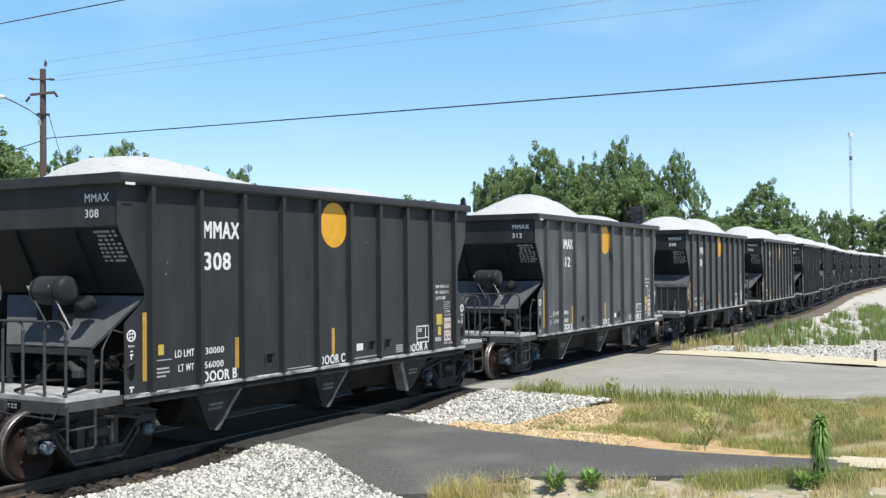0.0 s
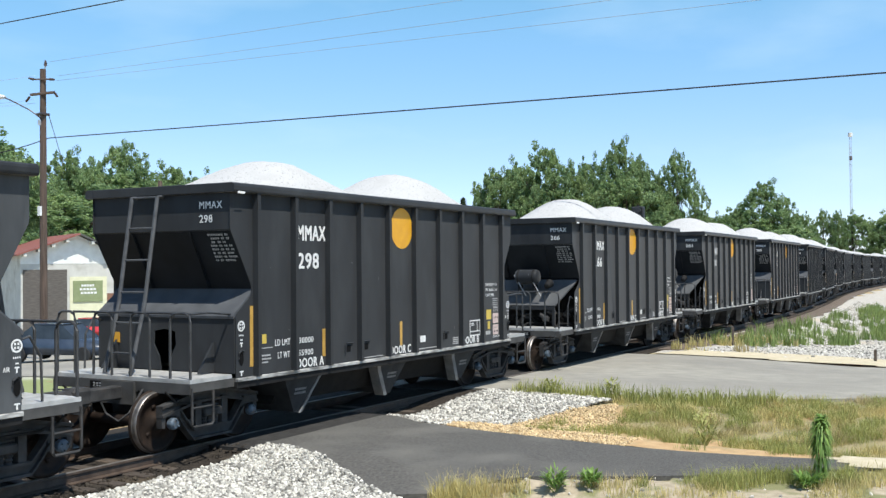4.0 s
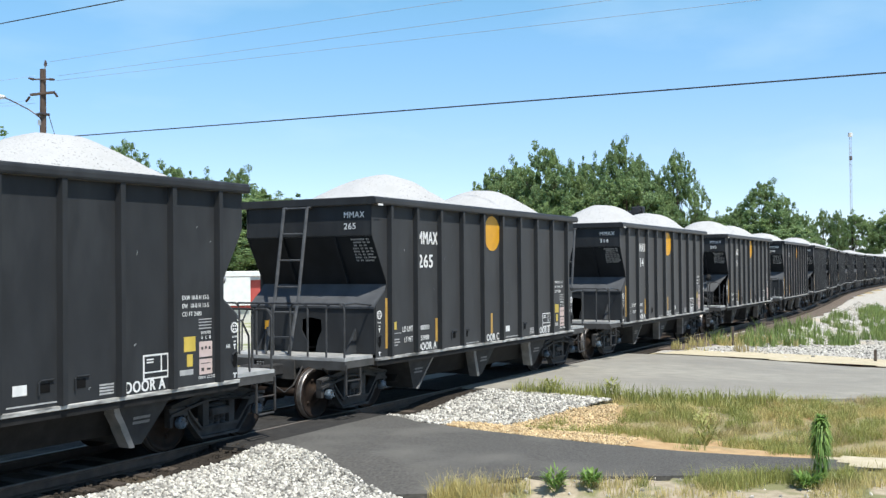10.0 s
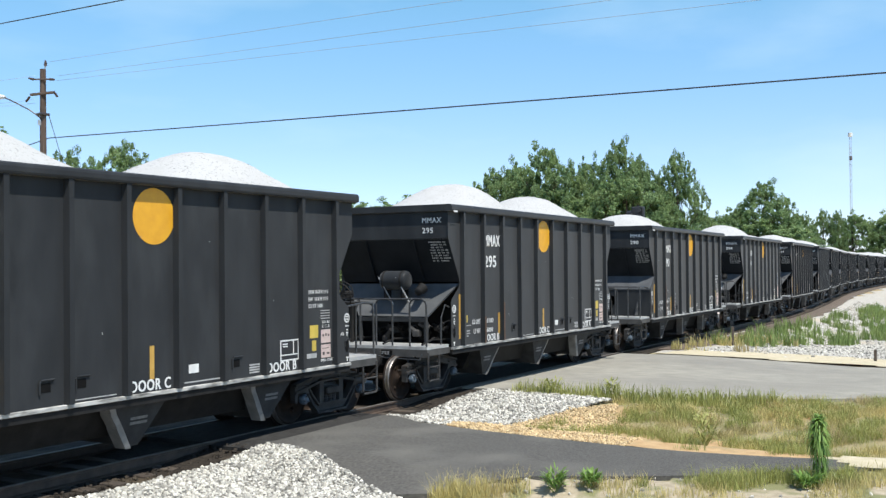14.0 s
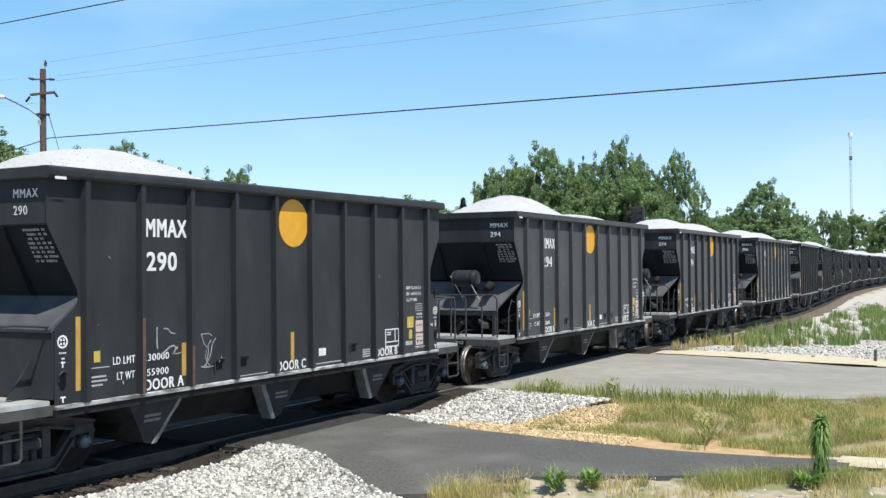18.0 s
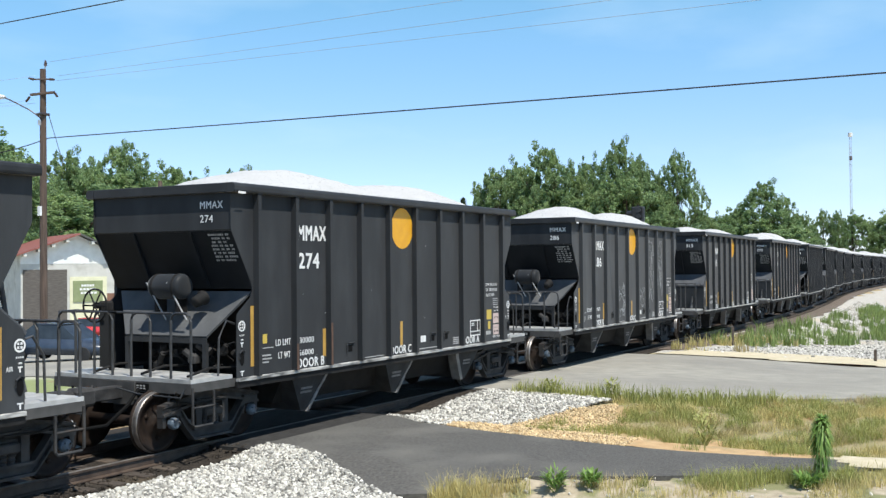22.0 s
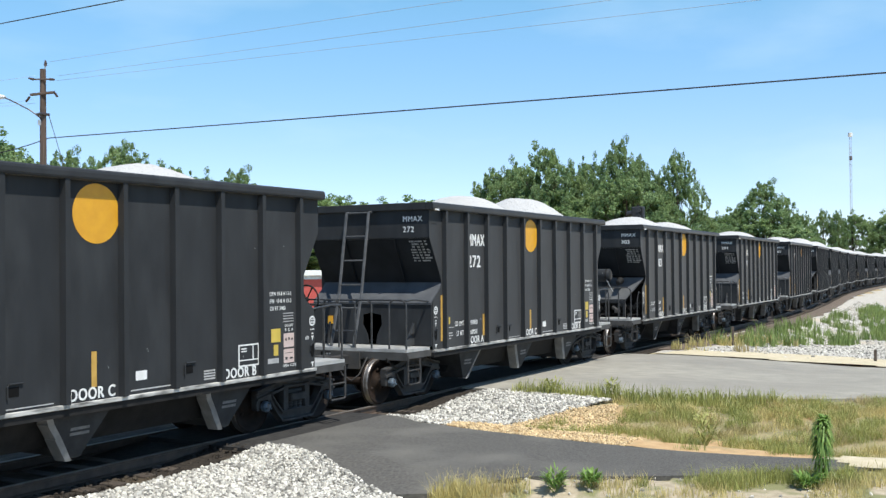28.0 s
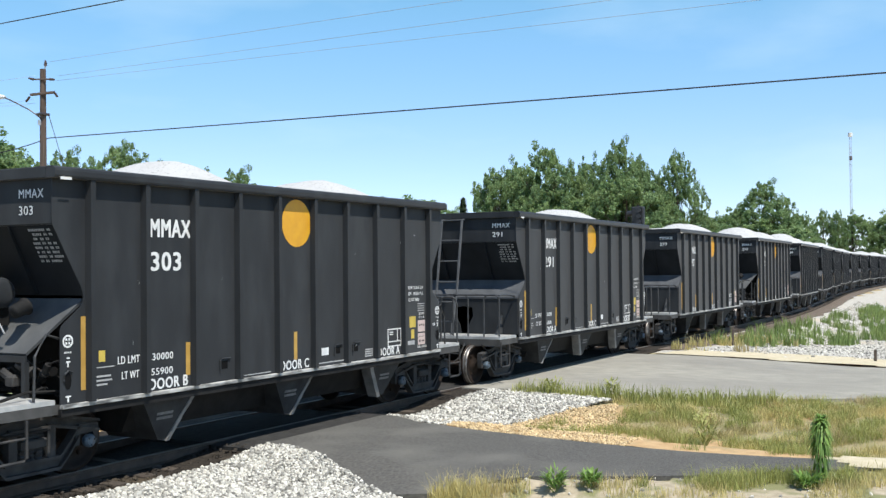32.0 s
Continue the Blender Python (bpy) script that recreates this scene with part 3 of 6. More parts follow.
        pipe(bm, [(X(-1.0), -0.45, 0.95), (X(-1.2), -0.42, 0.72), (X(-1.5), -0.3, 0.45), (X(-1.82), -0.12, 0.42), (X(-1.95), -0.02, 0.5)], 0.028, 7)
        part("air_hose", bm, M_BLACK, car, "black rubber air hose")
        bm = B()
        rod(bm, (X(-1.90), -0.06, 0.46), (X(-2.0), 0.02, 0.54), 0.045, 8)
        part("hose_coupling", bm, M_DECK, car, "pale metal hose coupling")
        bm = B()
        pipe(bm, [(X(-1.0), 0.55, 0.95), (X(-1.25), 0.52, 0.62), (X(-1.35), 0.4, 0.50), (X(-1.45), 0.25, 0.62), (X(-1.5), 0.2, 0.80)], 0.018, 6)
        part("chain", bm, M_TRUCK, car)
        bm = B()
        for yy in (-0.98, -0.62):
            pipe(bm, [(X(-0.9), yy, 0.92), (X(-0.95), yy, 0.55), (X(-0.6), yy, 0.42)], 0.022, 6)
        pipe(bm, [(X(-0.95), -0.98, 0.62), (X(-0.95), -0.62, 0.62)], 0.018, 6)
        part("brake_hanger", bm, M_TRUCK, car, "grey steel brake hanger bars")
        bm = B()
        pipe(bm, [(X(-0.97), -1.35, 1.0), (X(-1.06), -1.35, 0.86), (X(-1.06), -0.5, 0.88), (X(-1.22), -0.2, 0.98)], 0.014, 6)
        part("uncoupling_lever", bm, M_BODY, car)
        bm = B()
        for k in range(5):
            y0 = -1.2 + 0.55 * k
            pipe(bm, [(X(-1.0), y0, 0.93), (X(-0.85), y0 + 0.1, 0.75), (X(-0.5), y0 + 0.05, 0.7), (X(0.1), y0, 0.72)], 0.02, 5)
        box(bm, X(-0.6), X(-0.2), -0.9, 0.9, 0.68, 0.76)
        part("brake_rigging", bm, M_BODYD, car)
    # discharge chutes and centre sill
    for xc in (-2.85, 0.09, 3.03):
        for s in (-1, 1):
            bm = B()
            hull4(bm, [(xc - 0.55, s * 1.41, 0.99), (xc + 0.55, s * 1.41, 0.99), (xc + 0.55, s * 0.2, 0.99), (xc - 0.55, s * 0.2, 0.99)],
                  [(xc - 0.07, s * 1.25, 0.30), (xc + 0.07, s * 1.25, 0.30), (xc + 0.07, s * 0.25, 0.30), (xc - 0.07, s * 0.25, 0.30)])
            ch = part("discharge_chute", bm, M_CHUTE, car)
            bm = B()
            for q in (0.52, 0.62) if near and (s < 0) == (lead == "T") else ():
                hull4(bm, [(xc - 0.17, s * (1.41 - 0.14 * q + 0.012), 0.99 - 0.69 * (q - .12)), (xc + 0.15, s * (1.41 - 0.14 * q + 0.012), 0.99 - 0.69 * (q - .12)), (xc + 0.15, s * (1.41 - 0.14 * q - 0.02), 0.99 - 0.69 * (q - .12)), (xc - 0.17, s * (1.41 - 0.14 * q - 0.02), 0.99 - 0.69 * (q - .12))],
                      [(xc - 0.17, s * (1.40 - 0.14 * q + 0.01), 0.95 - 0.69 * (q - .12)), (xc + 0.15, s * (1.40 - 0.14 * q + 0.01), 0.95 - 0.69 * (q - .12)), (xc + 0.15, s * (1.40 - 0.14 * q - 0.02), 0.95 - 0.69 * (q - .12)), (xc - 0.17, s * (1.40 - 0.14 * q - 0.02), 0.95 - 0.69 * (q - .12))])
            if bm.verts:
                part("stencil", bm, M_FAINT, ch, "faint grey stencil lines")
            else:
                bm.free()
            sx = -1 if xc > 2 else 1        # the drop door hangs on one flank
            rim = [(0.535, 1.425, 0.985), (0.43, 1.37, 0.80), (0.275, 1.325, 0.585), (0.075, 1.27, 0.27)]
            bm = B()
            for (u0, v0, z0), (u1, v1, z1) in zip(rim, rim[1:]):
                hull4(bm, [(xc + sx * u0, s * v0, z0), (xc + sx * (u0 + 0.10), s * (v0 - 0.015), z0), (xc + sx * (u0 + 0.10), s * (v0 - 0.22), z0), (xc + sx * u0, s * (v0 - 0.22), z0)],
                      [(xc + sx * u1, s * v1, z1), (xc + sx * (u1 + 0.085), s * (v1 - 0.015), z1), (xc + sx * (u1 + 0.085), s * (v1 - 0.22), z1), (xc + sx * u1, s * (v1 - 0.22), z1)])
            part("chute_door", bm, M_CHUTE_EDGE, ch, "pale worn edge plate of the drop door")
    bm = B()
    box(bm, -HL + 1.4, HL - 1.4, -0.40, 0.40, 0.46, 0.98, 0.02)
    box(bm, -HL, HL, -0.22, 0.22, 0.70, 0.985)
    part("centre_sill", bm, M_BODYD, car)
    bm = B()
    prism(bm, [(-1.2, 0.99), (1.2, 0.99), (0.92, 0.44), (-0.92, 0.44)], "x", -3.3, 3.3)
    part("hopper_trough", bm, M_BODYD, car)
    for xc in (-1.38, 1.56):
        bm = B()
        prism(bm, [(xc - 0.9, 0.99), (xc + 0.9, 0.99), (xc, 1.7)], "y", -1.44, 1.44)
        part("hopper_ridge", bm, M_BODYD, car)
        bm = B()
        rod(bm, (xc - 0.5, -0.95, 0.80), (xc + 0.5, -0.95, 0.80), 0.09, 10)
        part("door_cylinder", bm, M_BODYD, car)
    # trucks
    for e in (-1, 1):
        bm = B()
        box(bm, -0.28, 0.28, -1.0, 1.0, 0.42, 0.66, 0.03)
        truck = part("truck", bm, M_TRUCK, car, "cast steel two-axle truck")
        truck.location = (e * 4.94, 0, 0)
        for s in (-1, 1):
            bm = B()
            y0 = s * 0.95
            def member(pts, high, lip):
                """A casting arm along (x, z) points with a raised lip on its upper edge."""
                for (u0, z0), (u1, z1) in zip(pts, pts[1:]):
                    prism(bm, [(u0, z0 - high / 2), (u1, z1 - high / 2), (u1, z1 + high / 2), (u0, z0 + high / 2)], "y", y0, s * 1.03)
                    for dz in (-high / 2, high / 2 - lip):
                        prism(bm, [(u0, z0 + dz), (u1, z1 + dz), (u1, z1 + dz + lip), (u0, z0 + dz + lip)], "y", s * 1.03, s * 1.09)
            member([(-1.09, 0.645), (-0.66, 0.725), (-0.32, 0.79), (0.32, 0.79), (0.66, 0.725), (1.09, 0.645)], 0.17, 0.04)
            member([(-0.74, 0.60), (-0.60, 0.42), (-0.42, 0.235), (0.42, 0.235), (0.60, 0.42), (0.74, 0.60)], 0.19, 0.04)
            for c in (-0.30, 0.30):
                prism(bm, [(c - 0.065, 0.28), (c + 0.065, 0.28), (c + 0.065, 0.76), (c - 0.065, 0.76)], "y", y0, s * 1.06)
            for xx in (-0.89, 0.89):
                prism(bm, [(xx - 0.20, 0.68), (xx + 0.20, 0.68), (xx + 0.19, 0.40), (xx + 0.13, 0.40), (xx + 0.11, 0.56), (xx - 0.11, 0.56), (xx - 0.13, 0.40), (xx - 0.19, 0.40)], "y", y0, s * 1.06)
            part("side_frame", bm, M_TRUCK, truck)
            for xx in (-0.13, 0.0, 0.13):
                bm = B()
                m = Matrix.Translation((xx, s * 1.0, 0.30))
                lathe(bm, [(0.05, 0.0), (0.06, 0.03), (0.045, 0.055), (0.06, 0.08), (0.045, 0.105), (0.06, 0.13), (0.045, 0.155), (0.05, 0.18)], 10, m)
                part("spring", bm, M_TRUCK, truck)
            bm = B()
            box(bm, -0.20, 0.20, s * 0.90, s * 1.11, 0.47, 0.60, 0.02)
            part("bolster_end", bm, M_TRUCK, truck)
        for xx in (-0.89, 0.89):
            bm = B()
            for s in (-1, 1):
                m = Matrix.Rotation(radians(-90 * s), 4, "X")
                lathe(bm, [(0.10, 0.62), (0.18, 0.66), (0.34, 0.70), (0.385, 0.665), (0.482, 0.665), (0.484, 0.69), (0.462, 0.705), (0.460, 0.725), (0.457, 0.755), (0.452, 0.80), (0.39, 0.805), (0.375, 0.77), (0.20, 0.735), (0.13, 0.80), (0.10, 0.82)], 32, m)
            rod(bm, (0, -1.05, 0), (0, 1.05, 0), 0.08, 12)
            for s in (-1, 1):
                for k in range(3):
                    a = k * math.tau / 3
                    box(bm, 0.24 * math.cos(a) - 0.03, 0.24 * math.cos(a) + 0.03, s * 0.735, s * 0.765, 0.24 * math.sin(a) - 0.03, 0.24 * math.sin(a) + 0.03)
            ws = part("wheelset", bm, M_WHEEL, truck, "rust-brown steel wheels on one axle", True)
            ws.location = (xx, 0, 0.455)
            ws.data.materials.append(M_TREAD)
            for f in ws.data.polygons:
                r = math.hypot(f.center.x, f.center.z)
                if 0.445 < r < 0.47 and 0.70 < abs(f.center.y) < 0.78:
                    f.material_index = 1
    # bearing caps sit still on the trucks' frames
    for tr in [o for o in car.children if o.name.startswith("truck")]:
        for xx in (-0.89, 0.89):
            for s in (-1, 1):
                bm = B()
                m = Matrix.Translation((xx, 0, 0.455)) @ Matrix.Rotation(radians(-90 * s), 4, "X")
                lathe(bm, [(0.085, 1.05), (0.092, 1.10), (0.088, 1.13), (0.07, 1.15), (0.03, 1.155)], 14, m)
                for k in range(3):
                    a = k * math.tau / 3 + 0.4
                    rod(bm, m @ Vector((0.055 * math.cos(a), 0.055 * math.sin(a), 1.15)), m @ Vector((0.055 * math.cos(a), 0.055 * math.sin(a), 1.18)), 0.014, 6)
                part("bearing_cap", bm, M_BLUE, tr, "blue-painted roller bearing cap")
    decals(car, lead, near)
    return car


def flat(bm, x0, x1, z0, z1):
    bm.faces.new([bm.verts.new(p) for p in ((x0, 0, z0), (x1, 0, z0), (x1, 0, z1), (x0, 0, z1))])


def decals(car, lead, near):
    """Painted marks: the same on both sides, turned half round; the doors keep their letters."""
    for s in (-1, 1):
        face = pose(0, s * (SY + 0.004), 0, 0, 0, 0 if s < 0 else 180)
        def paint(name, bm, material, label=""):
            o = part(name, bm, material, car, label)
            o.matrix_basis = face
            return o
        def word(name, body, x, z, w, h, material=M_WHITE):
            o = new(name, lettering(body, w, h))
            if not o.data.materials:
                o.data.materials.append(material)
            o.parent, o.matrix_basis = car, face @ pose(x, 0, z)
        P = lambda u: u - HL
        bm = B()
        bm.faces.new([bm.verts.new((P(4.955) + 0.40 * math.cos(a), 0, 3.525 + 0.40 * math.sin(a))) for a in np.linspace(0, math.tau, 48, False)])
        paint("yellow_disc", bm, M_YEL, "large yellow painted disc")
        for u, w, z0, z1 in ((0.35, 0.09, 1.21, 2.17), (2.29, 0.09, 1.22, 1.70), (4.86, 0.09, 1.23, 1.70), (7.30, 0.05, 1.27, 1.74), (9.38, 0.06, 1.22, 2.10)):
            bm = B()
            flat(bm, P(u), P(u) + w, z0, z1)
            paint("yellow_stripe", bm, M_STRIPE, "yellow reflective stripe")
        for u, w, z0, z1 in ((0.65, 0.11, 1.55, 1.70), (8.59, 0.24, 1.56, 1.78), (8.65, 0.12, 1.34, 1.52)):
            bm = B()
            flat(bm, P(u), P(u) + w, z0, z1)
            paint("yellow_square", bm, M_LEMON)
        for u, w, z0, z1 in ((8.91, 0.28, 1.46, 1.69), (8.91, 0.28, 1.20, 1.43)):
            bm = B()
            flat(bm, P(u), P(u) + w, z0, z1)
            paint("placard", bm, M_PINK, "pale pink instruction placard")
        small = near and (s < 0) == (lead == "T")
        if small:
            bm = B()
            for u, w, z0, z1 in ((8.95, .04, 1.57, 1.61), (9.03, .04, 1.58, 1.62), (9.11, .04, 1.57, 1.61), (8.94, .2, 1.36, 1.37), (8.95, .06, 1.25, 1.30), (9.07, .08, 1.26, 1.29)):
                bm.faces.new([bm.verts.new(p) for p in ((P(u), -0.003, z0), (P(u) + w, -0.003, z0), (P(u) + w, -0.003, z1), (P(u), -0.003, z1))])
            paint("placard_print", bm, M_TRUCK)["kind"] = "stuff"
        first, last = ("B", "A") if s < 0 else ("A", "B")
        word("door_lettering", "DOOR " + first, P(1.56), 1.075, 0.77, 0.16)
        word("door_lettering", "DOOR C", P(4.50), 1.075, 0.77, 0.16)
        word("door_lettering", "DOOR " + last, P(7.45), 1.075, 0.76, 0.16)
        if small:
            word("load_lettering", "LD LMT", P(0.98), 1.49, 0.40, 0.105)
            word("load_lettering", "LT WT", P(1.05), 1.28, 0.32, 0.105)
            word("size_lettering", "EXW 10-8 H 13-5", P(8.56), 2.32, 0.56, 0.065)
            word("size_lettering", "EW  10-8 H 13-5", P(8.56), 2.20, 0.56, 0.065)
            word("size_lettering", "CU FT 2400", P(8.56), 2.08, 0.40, 0.065)
            word("door_lettering", "DOORS", P(8.95), 1.80, 0.21, 0.045)
            word("door_lettering", "A  C  B" if s < 0 else "B  C  A", P(8.95), 1.725, 0.21, 0.05)
            word("door_lettering", "OPEN  CLOSE", P(8.89), 1.135, 0.36, 0.045)
            word("air_lettering", "AIR", P(9.50), 1.55, 0.10, 0.06)
        bm = B()        # white outlined box
        u0, u1, z0, z1 = P(7.78), P(8.28), 1.23, 1.58
        for a, b, c, d in ((u0, u1, z0, z0 + .025), (u0, u1, z1 - .025, z1), (u0, u0 + .03, z0, z1), (u1 - .03, u1, z0, z1), (u0, u1, z0 + .09, z0 + .11), (u1 - .16, u1 - .135, z0 + .1, z1), (u0 + .07, u0 + .2, z1 - .12, z1 - .10), (u0 + .07, u0 + .2, z1 - .08, z1 - .06)):
            flat(bm, a, b, c, d)
        paint("white_box", bm, M_WHITE, "white stencilled inspection box")
        bm = B()        # small white label and lines of unreadable print
        flat(bm, P(5.64), P(5.85), 1.24, 1.37)
        paint("white_label", bm, M_WHITE)
        if small:
            bm = B()
            for k in range(3):
                flat(bm, P(0.60), P(0.60) + (0.26, 0.28, 0.20)[k], 1.345 - k * 0.055, 1.37 - k * 0.055)
            for k in range(4):
                flat(bm, P(8.90), P(9.18), 1.88 + k * 0.045, 1.896 + k * 0.045)
                flat(bm, P(7.0), P(7.25), 1.11 + k * 0.04, 1.135 + k * 0.04)
            flat(bm, P(0.58), P(0.92), 1.47, 1.485)
            flat(bm, P(5.55), P(6.35), 1.10, 1.12)
            flat(bm, P(3.5), P(4.25), 1.085, 1.10)
            flat(bm, P(8.50), P(8.78), 1.22, 1.30)
            paint("fine_print", bm, M_GREYT)["kind"] = "stuff"
            for c in (0.14, 9.70):
                bm = B()
                rings = [[bm.verts.new((P(c) + r * math.cos(a), 0, 1.86 + r * math.sin(a))) for a in np.linspace(0, math.tau, 24, False)] for r in (0.085, 0.06)]
                for k in range(24):
                    bm.faces.new((rings[0][k], rings[0][(k + 1) % 24], rings[1][(k + 1) % 24], rings[1][k]))
                for a in (0.785, 2.356, 3.927, 5.498):
                    flat(bm, P(c) + 0.034 * math.cos(a) - .015, P(c) + 0.034 * math.cos(a) + .015, 1.86 + 0.034 * math.sin(a) - .015, 1.86 + 0.034 * math.sin(a) + .015)
                for j in range(4):
                    flat(bm, P(c) - 0.055 + 0.03 * j, P(c) - 0.037 + 0.03 * j, 1.705, 1.728)
                flat(bm, P(c) - 0.02, P(c) + 0.03, 1.635, 1.655)
                flat(bm, P(c) - 0.03, P(c) + 0.04, 1.585, 1.605)
                flat(bm, P(c) - 0.010, P(c) + 0.012, 1.53, 1.585)
                flat(bm, P(c) - 0.04, P(c) + 0.05, 1.14, 1.16)
                flat(bm, P(c) - 0.01, P(c) + 0.015, 1.08, 1.14)
                paint("roundel", bm, M_WHITE, "white stencilled roundel")
                bm = B()
                bm.faces.new([bm.verts.new((P(c) + 0.055 * math.cos(a), -0.002, 1.35 + 0.11 * math.sin(a))) for a in np.linspace(0, math.tau, 16, False)])
                paint("jacking_slot", bm, M_BLACK)
                bm = B()
                pipe(bm, [(P(c) - 0.07, -0.01, 1.35), (P(c) - 0.06, -0.01, 1.44), (P(c), -0.01, 1.485), (P(c) + 0.06, -0.01, 1.46)], 0.014, 5)
                paint("slot_rim", bm, M_BODY)
            for u in (3.01, 3.58, 6.62) if s > 0 else (3.05, 6.05, 6.62):
                bm = B()
                flat(bm, P(u), P(u) + 0.15, 1.24, 1.36)
                paint("inspection_hole", bm, M_BLACK)
                bm = B()
                pipe(bm, [(P(u) - 0.03, -0.012, 1.22), (P(u) - 0.03, -0.012, 1.37), (P(u), -0.012, 1.40), (P(u) + 0.2, -0.012, 1.40)], 0.014, 5)
                paint("hole_rim", bm, M_BODY)
        # corner grab plate, bare white metal
        bm = B()
        flat(bm, -HL - 0.075, -HL + 0.105, 3.928, 3.965)
        o = part("corner_plate", bm, M_WHITE, car, "small white corner plate")
        o.matrix_basis = pose(0, s * (CY + 0.004), 0, 0, 0, 0 if s < 0 else 180)
        if not small:
            continue
        # lines of unreadable print on the slope sheet of each end
        bm = B()
        for k in range(8):
            q = 0.05 + k * 0.062
            w = (0.40, 0.43, 0.30, 0.42, 0.44, 0.42, 0.45, 0.44)[k]
            x, z, y0 = -HL + 0.065 - OV + 0.480 * q - 0.006, 3.358 - 0.918 * q, -0.98
            while y0 > -0.98 - w:
                g = 0.016 + 0.02 * abs(math.sin(91.7 * y0 + 13.3 * k))
                if math.sin(57.3 * y0 + 7 * k) < 0.75:
                    vs = [(x, y0, z), (x, y0 - g, z), (x + 0.480 * 0.034, y0 - g, z - 0.918 * 0.034), (x + 0.480 * 0.034, y0, z - 0.918 * 0.034)]
                    bm.faces.new([bm.verts.new(v) for v in vs])
                y0 -= g + 0.011
        o = part("slope_print", bm, M_GREYT, car)
        o["kind"] = "stuff"
        o.matrix_basis = pose(0, 0, 0, 0, 0, 0 if s < 0 else 180)


# car numbers in running order, leading end, load heaps (two heights, spread) and light / load weight
CARS = [(299, "T", 0.6, 0.5, 1.0), (308, "T", 0.56, 0.40, 1.4), (312, "T", 0.80, 0.42, 1.2), (298, "L", 0.82, 0.74, 1.0), (266, "T", 0.83, 0.80, 1.0), (281, "T", 0.80, 0.76, 1.0),
        (265, "L", 0.74, 0.78, 1.0), (314, "L", 0.76, 0.82, 1.0), (295, "T", 0.80, 0.74, 1.0), (290, "L", 0.24, 0.60, 1.25), (294, "T", 0.70, 0.38, 1.2), (274, "T", 0.58, 0.56, 1.5),
        (286, "T", 0.58, 0.58, 1.2), (315, "L", 0.44, 0.40, 0.58), (272, "L", 0.68, 0.54, 0.52), (303, "T", 0.54, 0.50, 0.66), (291, "L", 0.50, 0.22, 0.75), (277, "L", 0.55, 0.25, 0.8)]
HEAP_SHIFT = {9: (0.5, 0.6), 4: (0.4, 0.1), 5: (0.6, 0.3), 6: (-0.4, 0.0), 7: (-0.5, 0.0), 1: (-1.1, -0.4), 14: (-0.5, -1.4), 15: (0.5, 0.2), 16: (0.9, 0.0), 17: (0.9, 0.0)}     # heaps that lie off their usual place
CARS += [(270 + (j * 7) % 45, "TL"[(j // 2) % 2], 0.5 + 0.3 * ((j * 5) % 7) / 7, 0.5 + 0.3 * ((j * 3) % 7) / 7, 1.0 + 0.1 * (j % 3)) for j in range(1, 11)]


def build_load(seed, h1, h2, spread):
    d1, d2 = HEAP_SHIFT.get(seed, (0.0, 0.0))
    random.seed(seed)
    bm = B()
    nx, ny = 72, 26
    grid = []
    for i in range(nx + 1):
        row = []
        for j in range(ny + 1):
            x, y = -4.92 + 9.84 * i / nx, -1.44 + 2.88 * j / ny
            e = (1 - abs(y / 1.46) ** 2.2) * min(1, (4.94 - abs(x)) / 0.9)
            a = h1 * math.exp(-((x + 2.1 - d1) / (1.55 * spread)) ** 2) + h2 * math.exp(-((x - 2.3 - d2) / (1.55 * spread)) ** 2)
            z = 3.93 + max(0.0, e) * (a * 1.02 + 0.04) + 0.03 * noise.noise((x * 2, y * 2, seed)) + 0.016 * noise.noise((x * 9, y * 9, seed))
            row.append(bm.verts.new((x, y, z)))
        grid.append(row)
    for a, b in zip(grid, grid[1:]):
        for j in range(ny):
            bm.faces.new((a[j], b[j], b[j + 1], a[j + 1]))
    g = bmesh.ops.extrude_face_region(bm, geom=list(bm.faces))
    for v in g["geom"]:
        if isinstance(v, bmesh.types.BMVert):
            v.co.z = 3.4 if abs(v.co.x) > 4.4 else 3.2
            v.co.x *= 0.96
    return tagged(part("stone_load", bm, M_LOAD, smooth=True), "heaped pale crushed stone filling the hopper car", "stone", "stone loads", "stuff")


def scuffs(car, name, material, seed, x0, x1, z0, z1, count, long, wide, turn, wander):
    """Thin strokes of paint on the near side sheet, each a bent ribbon."""
    rng = np.random.default_rng(seed)
    bm = B()
    for _ in range(count):
        x, z, a = rng.uniform(x0, x1), rng.uniform(z0, z1), rng.uniform(-0.3, 0.3) + (math.pi / 2 if wander < 0.5 else rng.uniform(0, 6))
        w, prev = wide * rng.uniform(0.4, 1.3), None
        for _ in range(int(rng.integers(3, 9))):
            n = (-math.sin(a) * w, math.cos(a) * w)
            cur = (bm.verts.new((x + n[0], 0, z + n[1])), bm.verts.new((x - n[0], 0, z - n[1])))
            if prev:
                bm.faces.new((prev[0], prev[1], cur[1], cur[0]))
            prev = cur
            x, z, a = min(x1, max(x0, x + long * math.cos(a))), min(z1, max(z0, z + long * math.sin(a))), a + rng.normal(0, wander)
    o = part(name, bm, material, car)
    o.matrix_basis = turn @ pose(0, -SY - 0.006, 0)


TRAIN = []


